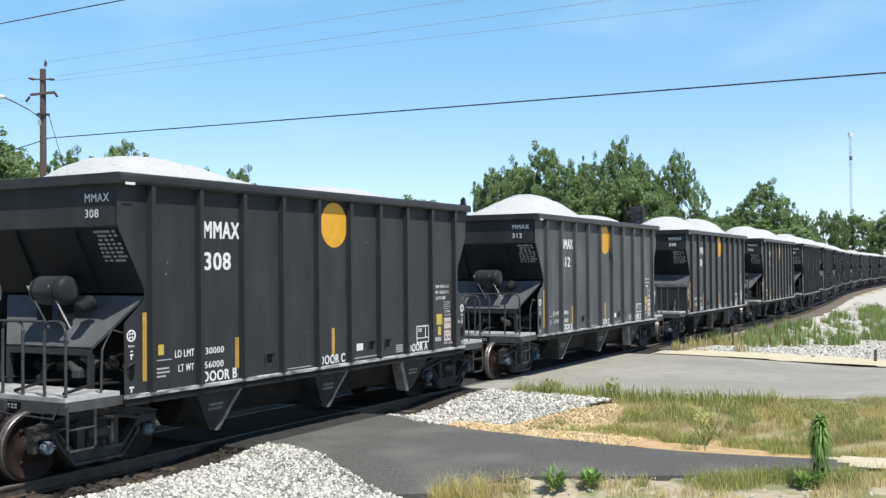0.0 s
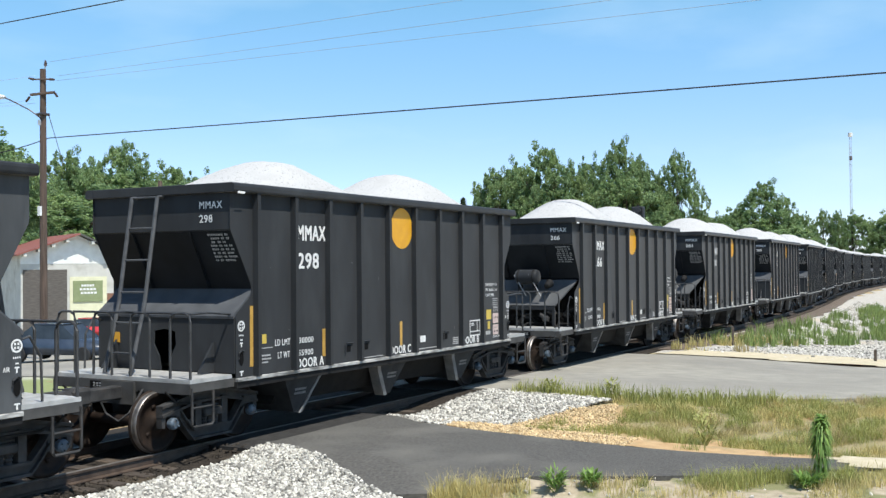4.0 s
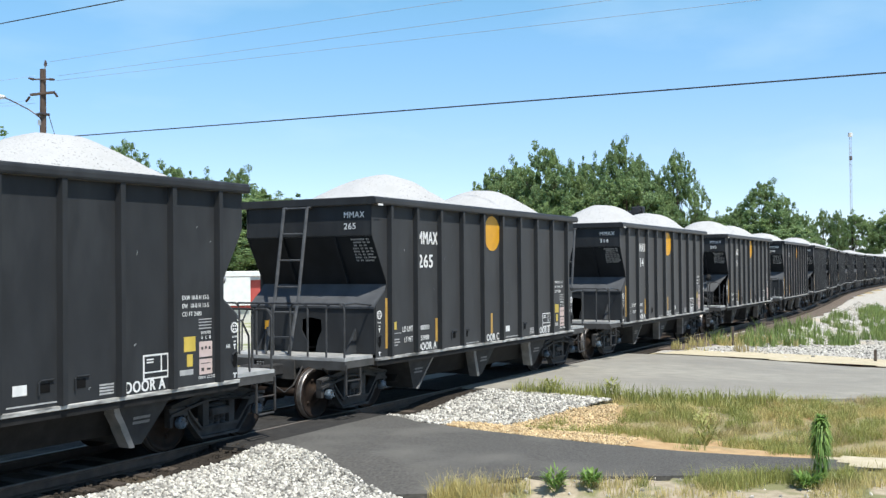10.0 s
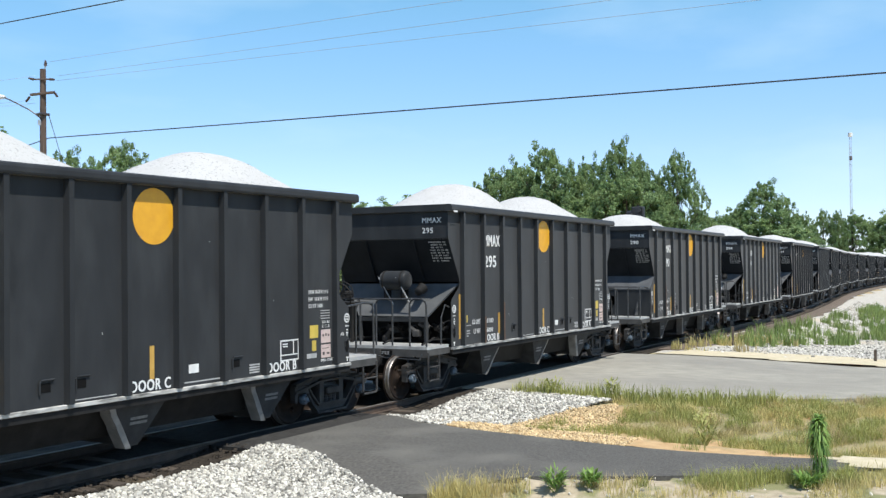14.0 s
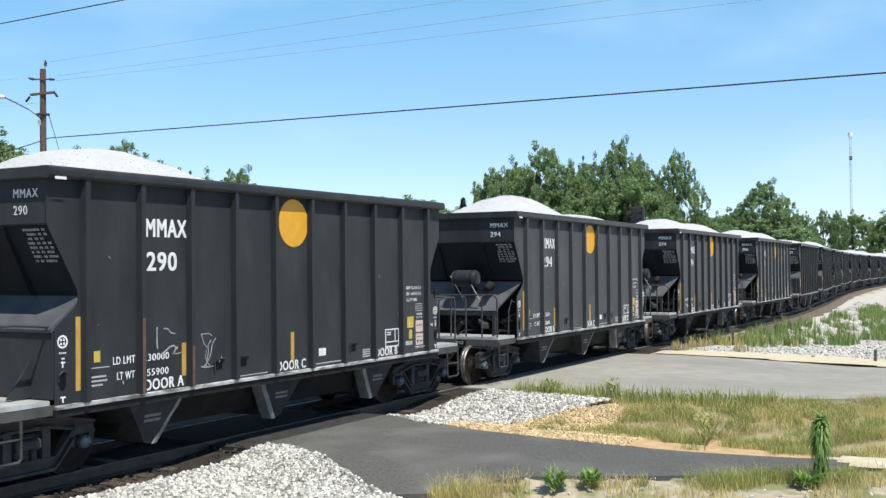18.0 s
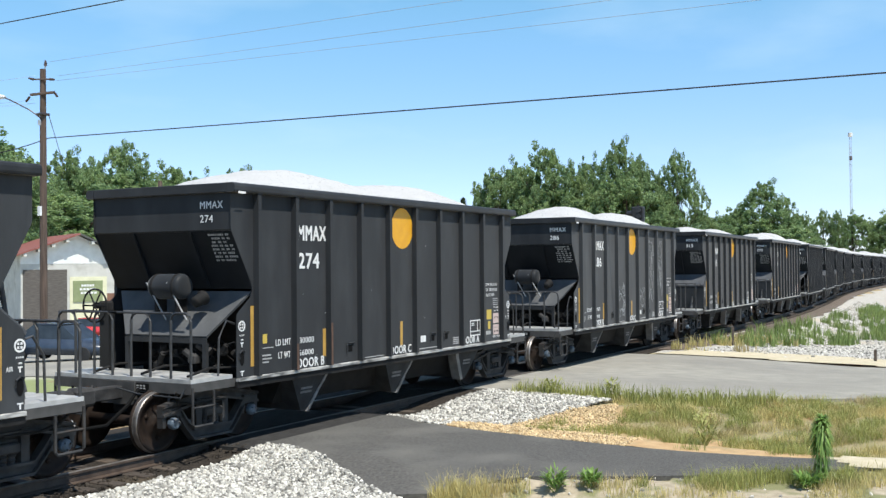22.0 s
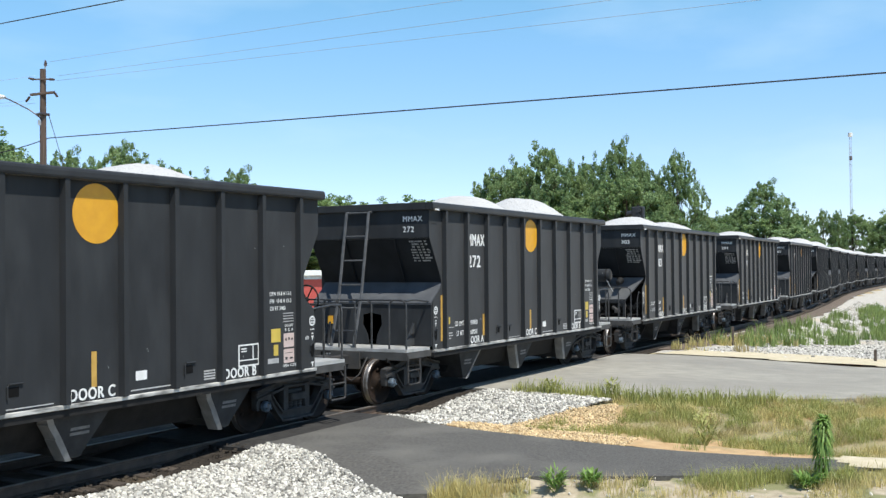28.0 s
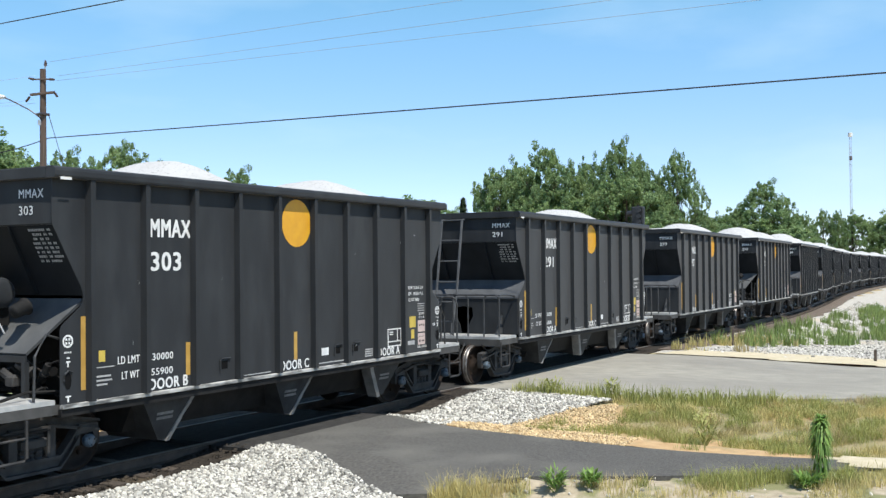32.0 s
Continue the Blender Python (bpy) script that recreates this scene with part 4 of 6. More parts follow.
def build_train():
    made = {}
    cars = []
    for k, (num, lead, h1, h2, spread) in enumerate(CARS):
        key = (lead, k < 17)
        if key not in made:
            made[key] = build_car(*key)
            tagged(made[key], "black open hopper car with side posts and yellow disc", "hopper car", "hopper cars of the train")
            cars.append(made[key])
        else:
            cars.append(copy_thing(made[key], Matrix.Identity(4)))
    for k, (c, (num, lead, h1, h2, spread)) in enumerate(zip(cars, CARS)):
        for s in (-1, 1):
            turn = pose(0, 0, 0, 0, 0, 0 if s < 0 else 180)
            weights = k < 17 and (s < 0) == (lead == "T")
            for body, x, z, w, h in (("MMAX", 1.585, 3.23, 0.82, 0.26), (str(num), 1.60, 2.75, 0.60, 0.27), ("230000" if k % 4 else "230100", 1.53, 1.49, 0.50, 0.10), ("56000" if k % 3 else "55900", 1.60, 1.28, 0.42, 0.10)):
                if z < 2 and not weights:
                    continue
                o = new("side_lettering", lettering(body, w, h))
                if not o.data.materials:
                    o.data.materials.append(M_WHITE)
                o.parent, o.matrix_basis = c, turn @ pose(x - HL, -SY - 0.004, z)
            for body, y, z, w, h in (("MMAX", 0.86, 3.71, 0.47, 0.115), (str(num), 0.86, 3.49, 0.27, 0.12)):
                o = new("end_lettering", lettering(body, w, h))
                if not o.data.materials:
                    o.data.materials.append(M_WHITE)
                x = -HL + 0.046 - OV
                o.parent, o.matrix_basis = c, turn @ Matrix.Translation((x, -y, z)) @ Matrix.Rotation(radians(-90), 4, "Z")
        if k in (2, 10, 12):        # paint dulled by dust
            for o in c.children:
                if o.name.startswith(("side_sheet", "side_post")):
                    o.material_slots[0].link = "OBJECT"
                    o.material_slots[0].material = M_BODYP if k == 2 else M_BODYM
        turn = pose(0, 0, 0, 0, 0, 0 if lead == "T" else 180)
        if k < 17:          # rust at the feet of two posts, scratches; some cars are scribbled on
            for i in () if k not in (8, 9, 10, 11) else (1, 2):
                bm = B()
                flat(bm, (i - 4.5) * 0.98 - 0.036, (i - 4.5) * 0.98 + 0.02, 1.06, 1.5 + 0.15 * ((i * 7 + k * 3) % 5))
                o = part("rust_streak", bm, M_RUST, c, "brown rust streak on a post")
                o.matrix_basis = turn @ pose(0, -RY - 0.004, 0)
            scuffs(c, "scratch", M_SCUFF, k, -4.3, 4.5, 1.2, 3.4, 9 if k != 10 else 60, 0.009, 0.0055, turn, 0.4)
        if k == 12:
            scuffs(c, "graffiti", M_SCUFF, 91, -1.38, -0.62, 1.25, 2.35, 26, 0.10, 0.016, turn, 0.9)
            scuffs(c, "graffiti", M_SCUFF, 92, 0.65, 1.35, 1.25, 2.1, 12, 0.09, 0.012, turn, 0.8)
            for x in (1.6, 2.6):
                scuffs(c, "paint_run", M_SCUFF, 93 + int(x), x, x + 0.75, 1.5, 3.6, 34, 0.11, 0.010, turn, 0.12)
        if k == 9:
            scuffs(c, "graffiti", M_SCUFF, 95, -2.2, -1.75, 1.3, 1.8, 7, 0.10, 0.010, turn, 0.7)
            scuffs(c, "graffiti", M_SCUFF, 96, -3.1, -2.6, 1.55, 1.95, 5, 0.09, 0.010, turn, 0.7)
        TRAIN.append((c, build_load(k, h1, h2, spread), k - 1, lead))


build_train()


# ---- gravel, grass and weeds ----
# Kept darker than the loose stones to paint shade into the gaps between.
M_BED = mat("gravel_bed", (0.14, 0.130, 0.11), (0.38, 0.355, 0.305), 24, 0.95, bump=1.0, bscale=26, c3=(0.40, 0.33, 0.24), c3scale=0.8)
M_BANK = mat("pale_bank_gravel", (0.27, 0.25, 0.215), (0.54, 0.51, 0.45), 16, 0.95, bump=1.0, bscale=22, c3=(0.46, 0.39, 0.28), c3scale=0.5)
# Ballast dirt, with the train's shade worked into the same dark colour.
M_DIRTSHADE = mat("dirty_shaded_ballast", (0.018, 0.0155, 0.013), (0.055, 0.046, 0.037), 14, 0.95, bump=1.0, bscale=26, c3=(0.085, 0.068, 0.048), c3scale=0.8, spec=0.12)
M_BROWNBED = mat("rust_brown_ballast", (0.075, 0.056, 0.041), (0.175, 0.135, 0.10), 16, 0.95, bump=1.0, bscale=24, c3=(0.12, 0.09, 0.066), c3scale=0.5)
M_TAN = mat("tan_grit", (0.40, 0.285, 0.14), (0.56, 0.43, 0.25), 9, 0.9, bump=0.3, island=0.35)
M_SAND = mat("orange_sand", (0.40, 0.255, 0.118), (0.53, 0.37, 0.195), 5, 0.95, bump=0.6, bscale=40, c3=(0.30, 0.25, 0.13), c3scale=1.3)
M_DIRT = mat("pale_dry_dirt", (0.30, 0.25, 0.17), (0.46, 0.39, 0.28), 7, 0.95, bump=0.7, bscale=50, c3=(0.20, 0.20, 0.09), c3scale=1.6, c3cut=(0.5, 0.6))
M_PALESAND = mat("pale_sand", (0.44, 0.38, 0.25), (0.56, 0.49, 0.34), 5, 0.95, bump=0.5, bscale=40)
M_GRASS = mat("dry_grass", (0.42, 0.37, 0.125), (0.64, 0.54, 0.24), 0.9, 0.8, island=0.22, c3=(0.46, 0.38, 0.19), c3scale=0.5, c3cut=(0.5, 0.62), leafy=0.25)
M_GREEN = mat("green_weed", (0.24, 0.265, 0.070), (0.42, 0.425, 0.14), 1.4, 0.7, island=0.22, leafy=0.3)
M_BANKWEED = mat("bank_weed", (0.15, 0.23, 0.06), (0.29, 0.36, 0.12), 1.4, 0.7, island=0.3, leafy=0.3)
M_LUSH = mat("lush_weed", (0.13, 0.25, 0.045), (0.25, 0.37, 0.09), 3, 0.6, island=0.3, leafy=0.3)
M_BARK = mat("bark", (0.06, 0.045, 0.033), (0.14, 0.11, 0.085), 6, 0.9, bump=0.5, stretch=(3, 3, 0.6))
M_LEAF = mat("tree_leaf", (0.158, 0.242, 0.098), (0.262, 0.368, 0.162), 0.35, 0.6, island=0.35, c3=(0.315, 0.41, 0.165), c3scale=0.22, c3cut=(0.5, 0.68), leafy=0.45)
M_LEAFY = mat("sunlit_undergrowth", (0.27, 0.325, 0.105), (0.40, 0.44, 0.17), 0.3, 0.6, island=0.30, c3=(0.46, 0.47, 0.17), c3scale=0.15, c3cut=(0.5, 0.65), leafy=0.45)
M_LEAFD = mat("dark_leaf", (0.020, 0.040, 0.014), (0.045, 0.075, 0.026), 0.4, 0.7, island=0.4)


def unit(a):
    return a / np.linalg.norm(a, axis=1, keepdims=True)


def leaf_quads(rng, p, bias, size):
    """One small four-cornered leaf at each point."""
    n = len(p)
    u = unit(rng.normal(0, 1, (n, 3)) + bias)
    v = unit(np.cross(u, rng.normal(0, 1, (n, 3))))
    s = (size * rng.uniform(0.55, 1.3, n))[:, None]
    vs = np.stack([p - u * s * 0.6, p + v * s * 0.38, p + u * s * 0.6, p - v * s * 0.38], 1).reshape(-1, 3)
    return vs, np.arange(4 * n).reshape(n, 4)


def from_arrays(name, verts, faces, material, smooth=False):
    me = bpy.data.meshes.new(name)
    me.from_pydata(verts.tolist() if hasattr(verts, "tolist") else verts, [], faces.tolist() if hasattr(faces, "tolist") else faces)
    me.materials.append(material)
    if smooth:
        me.polygons.foreach_set("use_smooth", [True] * len(me.polygons))
    me.update()
    return new(name, me)


def ico():
    bm = B()
    bmesh.ops.create_icosphere(bm, subdivisions=1, radius=1.0)
    v = np.array([p.co[:] for p in bm.verts])
    f = np.array([[p.index for p in q.verts] for q in bm.faces])
    bm.free()
    return v, f


def scatter_stones(name, where, count, r0, r1, seed, label, material=M_STONE, pile=0.0):
    """Loose angular stones on the ground; where(rng) gives x, y or None."""
    rng = np.random.default_rng(seed)
    V, F = ico()
    vs, fs, n = [], [], 0
    while n < count:
        p = where(rng)
        if p is None:
            continue
        r = rng.uniform(r0, r1) * (1.0 if rng.random() > 0.06 else 1.5)
        s = V * (rng.uniform(0.55, 1.25, 3) * r) * rng.uniform(0.78, 1.18, (12, 1))
        a, b = rng.uniform(0, 6.283, 2)
        ca, sa, cb, sb = math.cos(a), math.sin(a), math.cos(b), math.sin(b)
        s = s @ np.array([[ca, -sa, 0], [sa, ca, 0], [0, 0, 1]]) @ np.array([[1, 0, 0], [0, cb, -sb], [0, sb, cb]])
        vs.append(s + np.array([p[0], p[1], ground_z(p[0], p[1]) + 0.02 + r * 0.3 + pile * rng.random()]))
        fs.append(F + 12 * n)
        n += 1
    return tagged(from_arrays(name, np.concatenate(vs), np.concatenate(fs), material), label, "gravel", "", "stuff")


def inside(poly):
    def test(x, y):
        c = False
        for (x0, y0), (x1, y1) in zip(poly, poly[1:] + poly[:1]):
            if (y0 > y) != (y1 > y) and x < (x1 - x0) * (y - y0) / (y1 - y0) + x0:
                c = not c
        return c
    xs, ys = [p[0] for p in poly], [p[1] for p in poly]
    def pick(rng):
        x, y = rng.uniform(min(xs), max(xs)), rng.uniform(min(ys), max(ys))
        return (x, y) if test(x, y) else None
    pick.test = test
    return pick


def patch(name, poly, lift, material, label, step=0.4):
    """A thin sheet of another soil laid on the ground inside an outline."""
    t = inside(poly)
    xs, ys = [p[0] for p in poly], [p[1] for p in poly]
    bm, seen = B(), {}
    def v(i, j):
        if (i, j) not in seen:
            x, y = i * step, j * step
            seen[i, j] = bm.verts.new((x + 0.3 * step * noise.noise((x, y, 1)), y + 0.3 * step * noise.noise((x, y, 2)), ground_z(x, y) + lift + 0.012 * noise.noise((x * 2, y * 2, 5))))
        return seen[i, j]
    for i in range(int(min(xs) / step) - 1, int(max(xs) / step) + 1):
        for j in range(int(min(ys) / step) - 1, int(max(ys) / step) + 1):
            if t.test((i + 0.5) * step, (j + 0.5) * step):
                bm.faces.new((v(i, j), v(i + 1, j), v(i + 1, j + 1), v(i, j + 1)))
    return tagged(part(name, bm, material, smooth=True), label, "gravel bed", "", "structure")


NEAR = [(-12, -1.55), (13.0, -1.55), (13.2, -1.95), (12.85, -2.9), (11.95, -4.5), (11.4, -5.8), (10.4, -6.8), (-12, -6.8)]
MID = [(16.9, -1.55), (21.2, -1.55), (21.2, -2.9), (21.0, -4.6), (19.6, -4.2), (18.2, -3.5), (17.2, -3.2), (16.2, -3.2), (16.3, -2.5), (16.75, -1.9)]
BANK = [(32.8, -2.9), (60, -2.1), (100, 1.5), (100, -1.5), (70, -6), (52, -8), (36.5, -9.5), (33.0, -9.5), (33.0, -4)]
patch("gravel_bed", NEAR, 0.02, M_BED, "pale crushed stone ballast beside the rails", 0.2)
patch("gravel_bed", MID, 0.03, M_BED, "pale crushed stone between the path and the road")
patch("gravel_bed", [(32.8, -1.4), (60, -0.9), (110, 3.2), (210, 8.6), (210, -3), (70, -7), (50, -7), (34.5, -9.5), (33.2, -6)], 0.03, M_BANK, "pale gravel bank beside the rails", 0.8)
strip("track_shoulder", [(x, line_y(x) - 2.35 + 0.2 * math.sin(x)) for x in range(34, 240, 3)], [(x, line_y(x) - 1.5) for x in range(34, 240, 3)], 0.06, M_BROWNBED, 200, category="ballast", label="rust-brown ballast shoulder beside the rails", across=3)
strip("track_bed", [(x, line_y(x) - 1.56) for x in range(-60, 240, 5)], [(x, line_y(x) + 4.4) for x in range(-60, 240, 5)], 0.02, M_DIRTSHADE, 240, category="ballast", label="dirty ballast under the rails, train shade in its colour", across=8)
patch("gravel_bed", [(-60, 3.4), (7.5, 3.4), (9, 5.5), (-60, 6)], 0.05, M_BED, "pale crushed stone beyond the rails", 0.8)
patch("sandy_patch", [(16.25, -3.0), (17.2, -3.0), (19.4, -4.4), (18.8, -6.0), (18.6, -7.4), (18.0, -9.4), (16.7, -10.2), (16.2, -9.3), (15.9, -7.6)], 0.024, M_SAND, "bare orange sand along the path", 0.25)
patch("sandy_patch", [(12.5, -5.6), (13.0, -6.5), (13.7, -7.7), (14.6, -9.0), (15.9, -10.6), (15, -11.5), (12, -9), (11, -7)], 0.022, M_DIRT, "pale dry dirt beside the path", 0.25)
patch("sandy_patch", [(16.35, -9.6), (16.75, -10.3), (17.7, -11.6), (18.9, -13), (17.4, -13), (16.3, -11.6), (15.75, -10.4), (15.9, -9.95)], 0.062, M_PALESAND, "pale sand drifted over the path's end", 0.2)
patch("sandy_patch", [(32.2, -1.9), (33.9, -2.4), (34.2, -6), (33.8, -10), (31.5, -10), (31.9, -6)], 0.075, M_PALESAND, "pale yellow sand along the road edge", 0.3)
patch("sandy_patch", [(24.6, -9.4), (31.0, -9.6), (33, -12.5), (28, -14)], 0.085, M_PALESAND, "pale sandy road shoulder", 0.4)
scatter_stones("ballast", inside([(7.5, -1.5), (13.0, -1.65), (13.2, -2.0), (12.9, -2.95), (12.05, -4.5), (11.55, -5.8), (10.3, -6.4), (8.5, -4)]), 29000, 0.014, 0.035, 1, "loose pale crushed stone ballast", M_STONE, 0.03)
scatter_stones("ballast", inside([(16.4, -2.8), (17.3, -3.0), (18.4, -3.4), (19.6, -4.1), (20.4, -4.9), (18.2, -5.6), (17.0, -6.6), (15.95, -6.6), (15.98, -4.2)]), 8500, 0.013, 0.036, 7, "tan stones and grit beside the path", M_TAN)
scatter_stones("ballast", inside(MID), 12000, 0.015, 0.038, 2, "loose pale crushed stone", M_STONE, 0.03)
scatter_stones("ballast", inside(BANK), 12000, 0.02, 0.055, 3, "loose pale crushed stone on the bank")
scatter_stones("ballast", inside([(-6, -1.55), (13, -1.55), (13, -0.9), (-6, -0.9)]), 1000, 0.02, 0.05, 4, "dirty stones beside the rail, train shade in their colour", M_DIRTSHADE)
scatter_stones("ballast", inside([(12.2, -5.2), (14.0, -7.6), (15.6, -10.4), (14.6, -11), (12, -8.5), (11.2, -6.2)]), 120, 0.015, 0.04, 6, "scattered stones on sandy ground")


def scatter_blades(name, where, count, h0, h1, w, seed, material, label, lean=0.35, category="grass"):
    """Thin bent blades standing on the ground."""
    rng = np.random.default_rng(seed)
    vs, fs, n = [], [], 0
    while n < count:
        p = where(rng)
        if p is None:
            continue
        tall = rng.uniform(0.6, 1.25)
        for _ in range(rng.integers(4, 9)):
            x, y = p[0] + rng.normal(0, 0.05), p[1] + rng.normal(0, 0.05)
            z, h, a = ground_z(x, y) + 0.0, rng.uniform(h0, h1) * tall, rng.uniform(0, 6.283)
            c, s, l, ww = math.cos(a), math.sin(a), rng.normal(0, lean) * h, w * rng.uniform(0.6, 1.4)
            d = rng.uniform(0, 6.283)
            ex, ey = l * math.cos(d), l * math.sin(d)
            vs += [(x - c * ww, y - s * ww, z), (x + c * ww, y + s * ww, z), (x + ex * 0.35 + c * ww * 0.8, y + ey * 0.35 + s * ww * 0.8, z + h * 0.6),
                   (x + ex * 0.35 - c * ww * 0.8, y + ey * 0.35 - s * ww * 0.8, z + h * 0.6), (x + ex, y + ey, z + h)]
            fs += [(5 * n, 5 * n + 1, 5 * n + 2, 5 * n + 3), (5 * n + 3, 5 * n + 2, 5 * n + 4)]
            n += 1
    return tagged(from_arrays(name, vs, fs, material), label, category, "", "stuff")


def thin(pick, scale, cut, z=0.0):
    def f(rng):
        p = pick(rng)
        return p if p and noise.noise((p[0] * scale, p[1] * scale, z)) > cut else None
    return f


MEADOW = inside([(17.9, -6.2), (18.6, -5.5), (19.6, -4.9), (21.1, -4.6), (21.5, -5.8), (22.8, -7.8), (24.0, -9.5), (27, -13.5), (20, -14), (17.9, -10.6), (17.6, -9.5), (17.95, -8.4), (17.75, -7.2)])
scatter_blades("grass", thin(MEADOW, 1.7, 0.02), 40000, 0.04, 0.19, 0.0040, 11, M_GRASS, "patchy dry grass between path and road", 0.65)
scatter_blades("grass", thin(MEADOW, 1.5, 0.08, 4), 36000, 0.05, 0.21, 0.0042, 12, M_GREEN, "greener grass tufts between path and road", 0.65)
scatter_blades("grass", thin(inside([(16.1, -4.6), (18.4, -4.0), (19.2, -4.9), (18.2, -6.3), (18.2, -9.4), (16.5, -9.4), (16.1, -7.0)]), 1.5, 0.22, 8), 3200, 0.06, 0.24, 0.0042, 18, M_GREEN, "loose grass tufts on bare sand", 0.5)
scatter_blades("grass", thin(inside([(12.0, -5.2), (12.4, -5.5), (12.75, -6.4), (12.3, -6.5), (11.8, -5.9)]), 2.0, -0.1, 3), 1500, 0.12, 0.36, 0.0035, 19, M_GRASS, "tall pale seeding grass beside the gravel", 0.45)
scatter_blades("grass", thin(inside([(13.3, -7.7), (13.9, -8.3), (15.3, -10.1), (14.7, -10.4), (13.0, -8.2)]), 1.4, -0.05, 6), 4200, 0.08, 0.26, 0.004, 20, M_GREEN, "green grass along the lower path edge", 0.5)
scatter_blades("grass", inside([(21.0, -2.2), (21.3, -2.2), (21.4, -5.6), (22.6, -7.6), (22.1, -7.7), (20.8, -5.8)]), 2600, 0.12, 0.38, 0.008, 13, M_GREEN, "grass fringe along the road edge")
scatter_blades("grass", thin(inside([(12.1, -5.4), (12.75, -6.3), (13.5, -7.6), (14.9, -9.5), (15.8, -10.6), (14.5, -12), (11.5, -9), (11, -6.5)]), 0.9, -0.05, 7), 9000, 0.06, 0.2, 0.0038, 14, M_GRASS, "sparse dry grass beside the path")
WEEDS = inside([(38.3, -1.9), (42, -1.5), (50, -1.7), (62, -1.6), (95, -0.4), (90, -4.5), (52, -7.0), (46.5, -4.9), (42, -3.9), (38, -4.0)])
scatter_blades("weeds", thin(WEEDS, 0.9, 0.22, 2), 10000, 0.25, 0.66, 0.015, 15, M_BANKWEED, "tall green weeds on the gravel bank", 0.22, "weeds")
scatter_blades("weeds", thin(inside([(33, -1.7), (46, -1.7), (46, -4), (33.4, -5)]), 0.6, 0.2, 9), 1500, 0.2, 0.5, 0.012, 16, M_GRASS, "dry weeds beside the ballast", 0.25, "weeds")
scatter_blades("grass", inside([(14, 5), (40, 6), (44, 10), (14, 8)]), 2500, 0.1, 0.35, 0.02, 17, M_GRASS, "rough grass beyond the rails")


def build_bush(name, x, y, h, w, seed, label, material=M_LUSH, n=230, leaf=0.085):
    rng = np.random.default_rng(seed)
    base = ground_z(x, y)
    thing = new(name)
    thing.location = (x, y, base)
    bm = B()
    for k in range(7):
        a = k * 0.9 + 0.3
        pipe(bm, [(0, 0, -0.02), (0.3 * w * math.cos(a), 0.3 * w * math.sin(a), 0.45 * h), (0.5 * w * math.cos(a), 0.5 * w * math.sin(a), 0.85 * h)], 0.005, 4)
    part("stem", bm, M_GREEN, thing)
    vs, fs = [], []
    for k in range(n):
        shoot = int(rng.integers(7))
        a, t = shoot * 0.9 + 0.3 + rng.normal(0, 0.25), rng.random() ** 0.8 * (0.55 + 0.45 * abs(math.sin(shoot * 2.3 + seed)))
        r = w * 0.5 * (0.25 + 0.75 * t) * rng.uniform(0.6, 1.15)
        c = Vector((r * math.cos(a), r * math.sin(a), 0.05 + t * h))
        d = Vector((math.cos(a) + rng.normal(0, .4), math.sin(a) + rng.normal(0, .4), rng.uniform(-0.3, 1.3))).normalized() * leaf * rng.uniform(0.8, 1.9)
        s = d.cross(Vector((0, 0, 1))).normalized() * leaf * 0.16
        i = len(vs)
        vs += [tuple(c), tuple(c + d * 0.5 + s), tuple(c + d), tuple(c + d * 0.5 - s)]
        fs += [(i, i + 1, i + 2, i + 3)]
    o = from_arrays("foliage", vs, fs, material)
    o.parent = thing
    return tagged(thing, label, "weed", "roadside weeds")


for x, y, h, w, sd in ((12.72, -6.82, 0.24, 0.30, 1), (12.98, -7.22, 0.16, 0.22, 2)):
    build_bush("weed_bush", x, y, h, w, sd, "small bright green leafy weed on sandy soil")
build_bush("weed_bush", 16.9, -7.65, 0.50, 0.40, 5, "grey-green weed at the edge of the path", M_GREEN)
build_bush("weed_bush", 14.15, -9.75, 0.15, 0.26, 6, "bright green weed at the foot of a taller stalk")
build_bush("weed_bush", 21.2, -3.1, 0.34, 0.5, 7, "green weed growing at the road edge", M_GREEN)
build_bush("weed_bush", 21.4, -4.4, 0.36, 0.35, 8, "green weed growing at the road edge", M_GREEN)


def build_stalk():
    """Tall single stalk with drooping leaves; it sways."""
    x, y, h = 14.35, -9.87, 0.92
    rng = np.random.default_rng(21)
    thing = new("tall_weed")
    thing.location = (x, y, ground_z(x, y))
    bm = B()
    pipe(bm, [(0, 0, -0.02), (0.01, 0.0, 0.4 * h), (-0.01, 0.01, 0.8 * h), (0.0, 0.0, h)], 0.009, 6)
    part("stem", bm, M_GREEN, thing)
    vs, fs = [], []
    for k in range(520):
        t = 0.10 + 0.90 * rng.random() ** 0.6
        a = rng.uniform(0, 6.283)
        L = (0.08 + 0.15 * math.sin(math.pi * min(1.0, max(0.0, (t - 0.15) / 0.85)) ** 1.3)) * rng.uniform(0.8, 1.25)
        up = -0.55 + 1.5 * max(0.0, t - 0.35) / 0.65
        c, out = Vector((0, 0, t * h)), Vector((math.cos(a), math.sin(a), 0))
        p1, p2 = c + out * L * 0.45 + Vector((0, 0, L * 0.30 * (1 + up))), c + out * L * 0.75 + Vector((0, 0, L * (up - 0.35)))
        s = Vector((-math.sin(a), math.cos(a), 0)) * 0.011
        i = len(vs)
        vs += [tuple(c), tuple(p1 + s), tuple(p1 - s), tuple(p2)]
        fs += [(i, i + 1, i + 2), (i + 1, i + 3, i + 2)]
    o = from_arrays("foliage", vs, fs, M_LUSH)
    o.parent = thing
    return tagged(thing, "tall green weed stalk with drooping narrow leaves", "weed", "roadside weeds")


STALK = build_stalk()


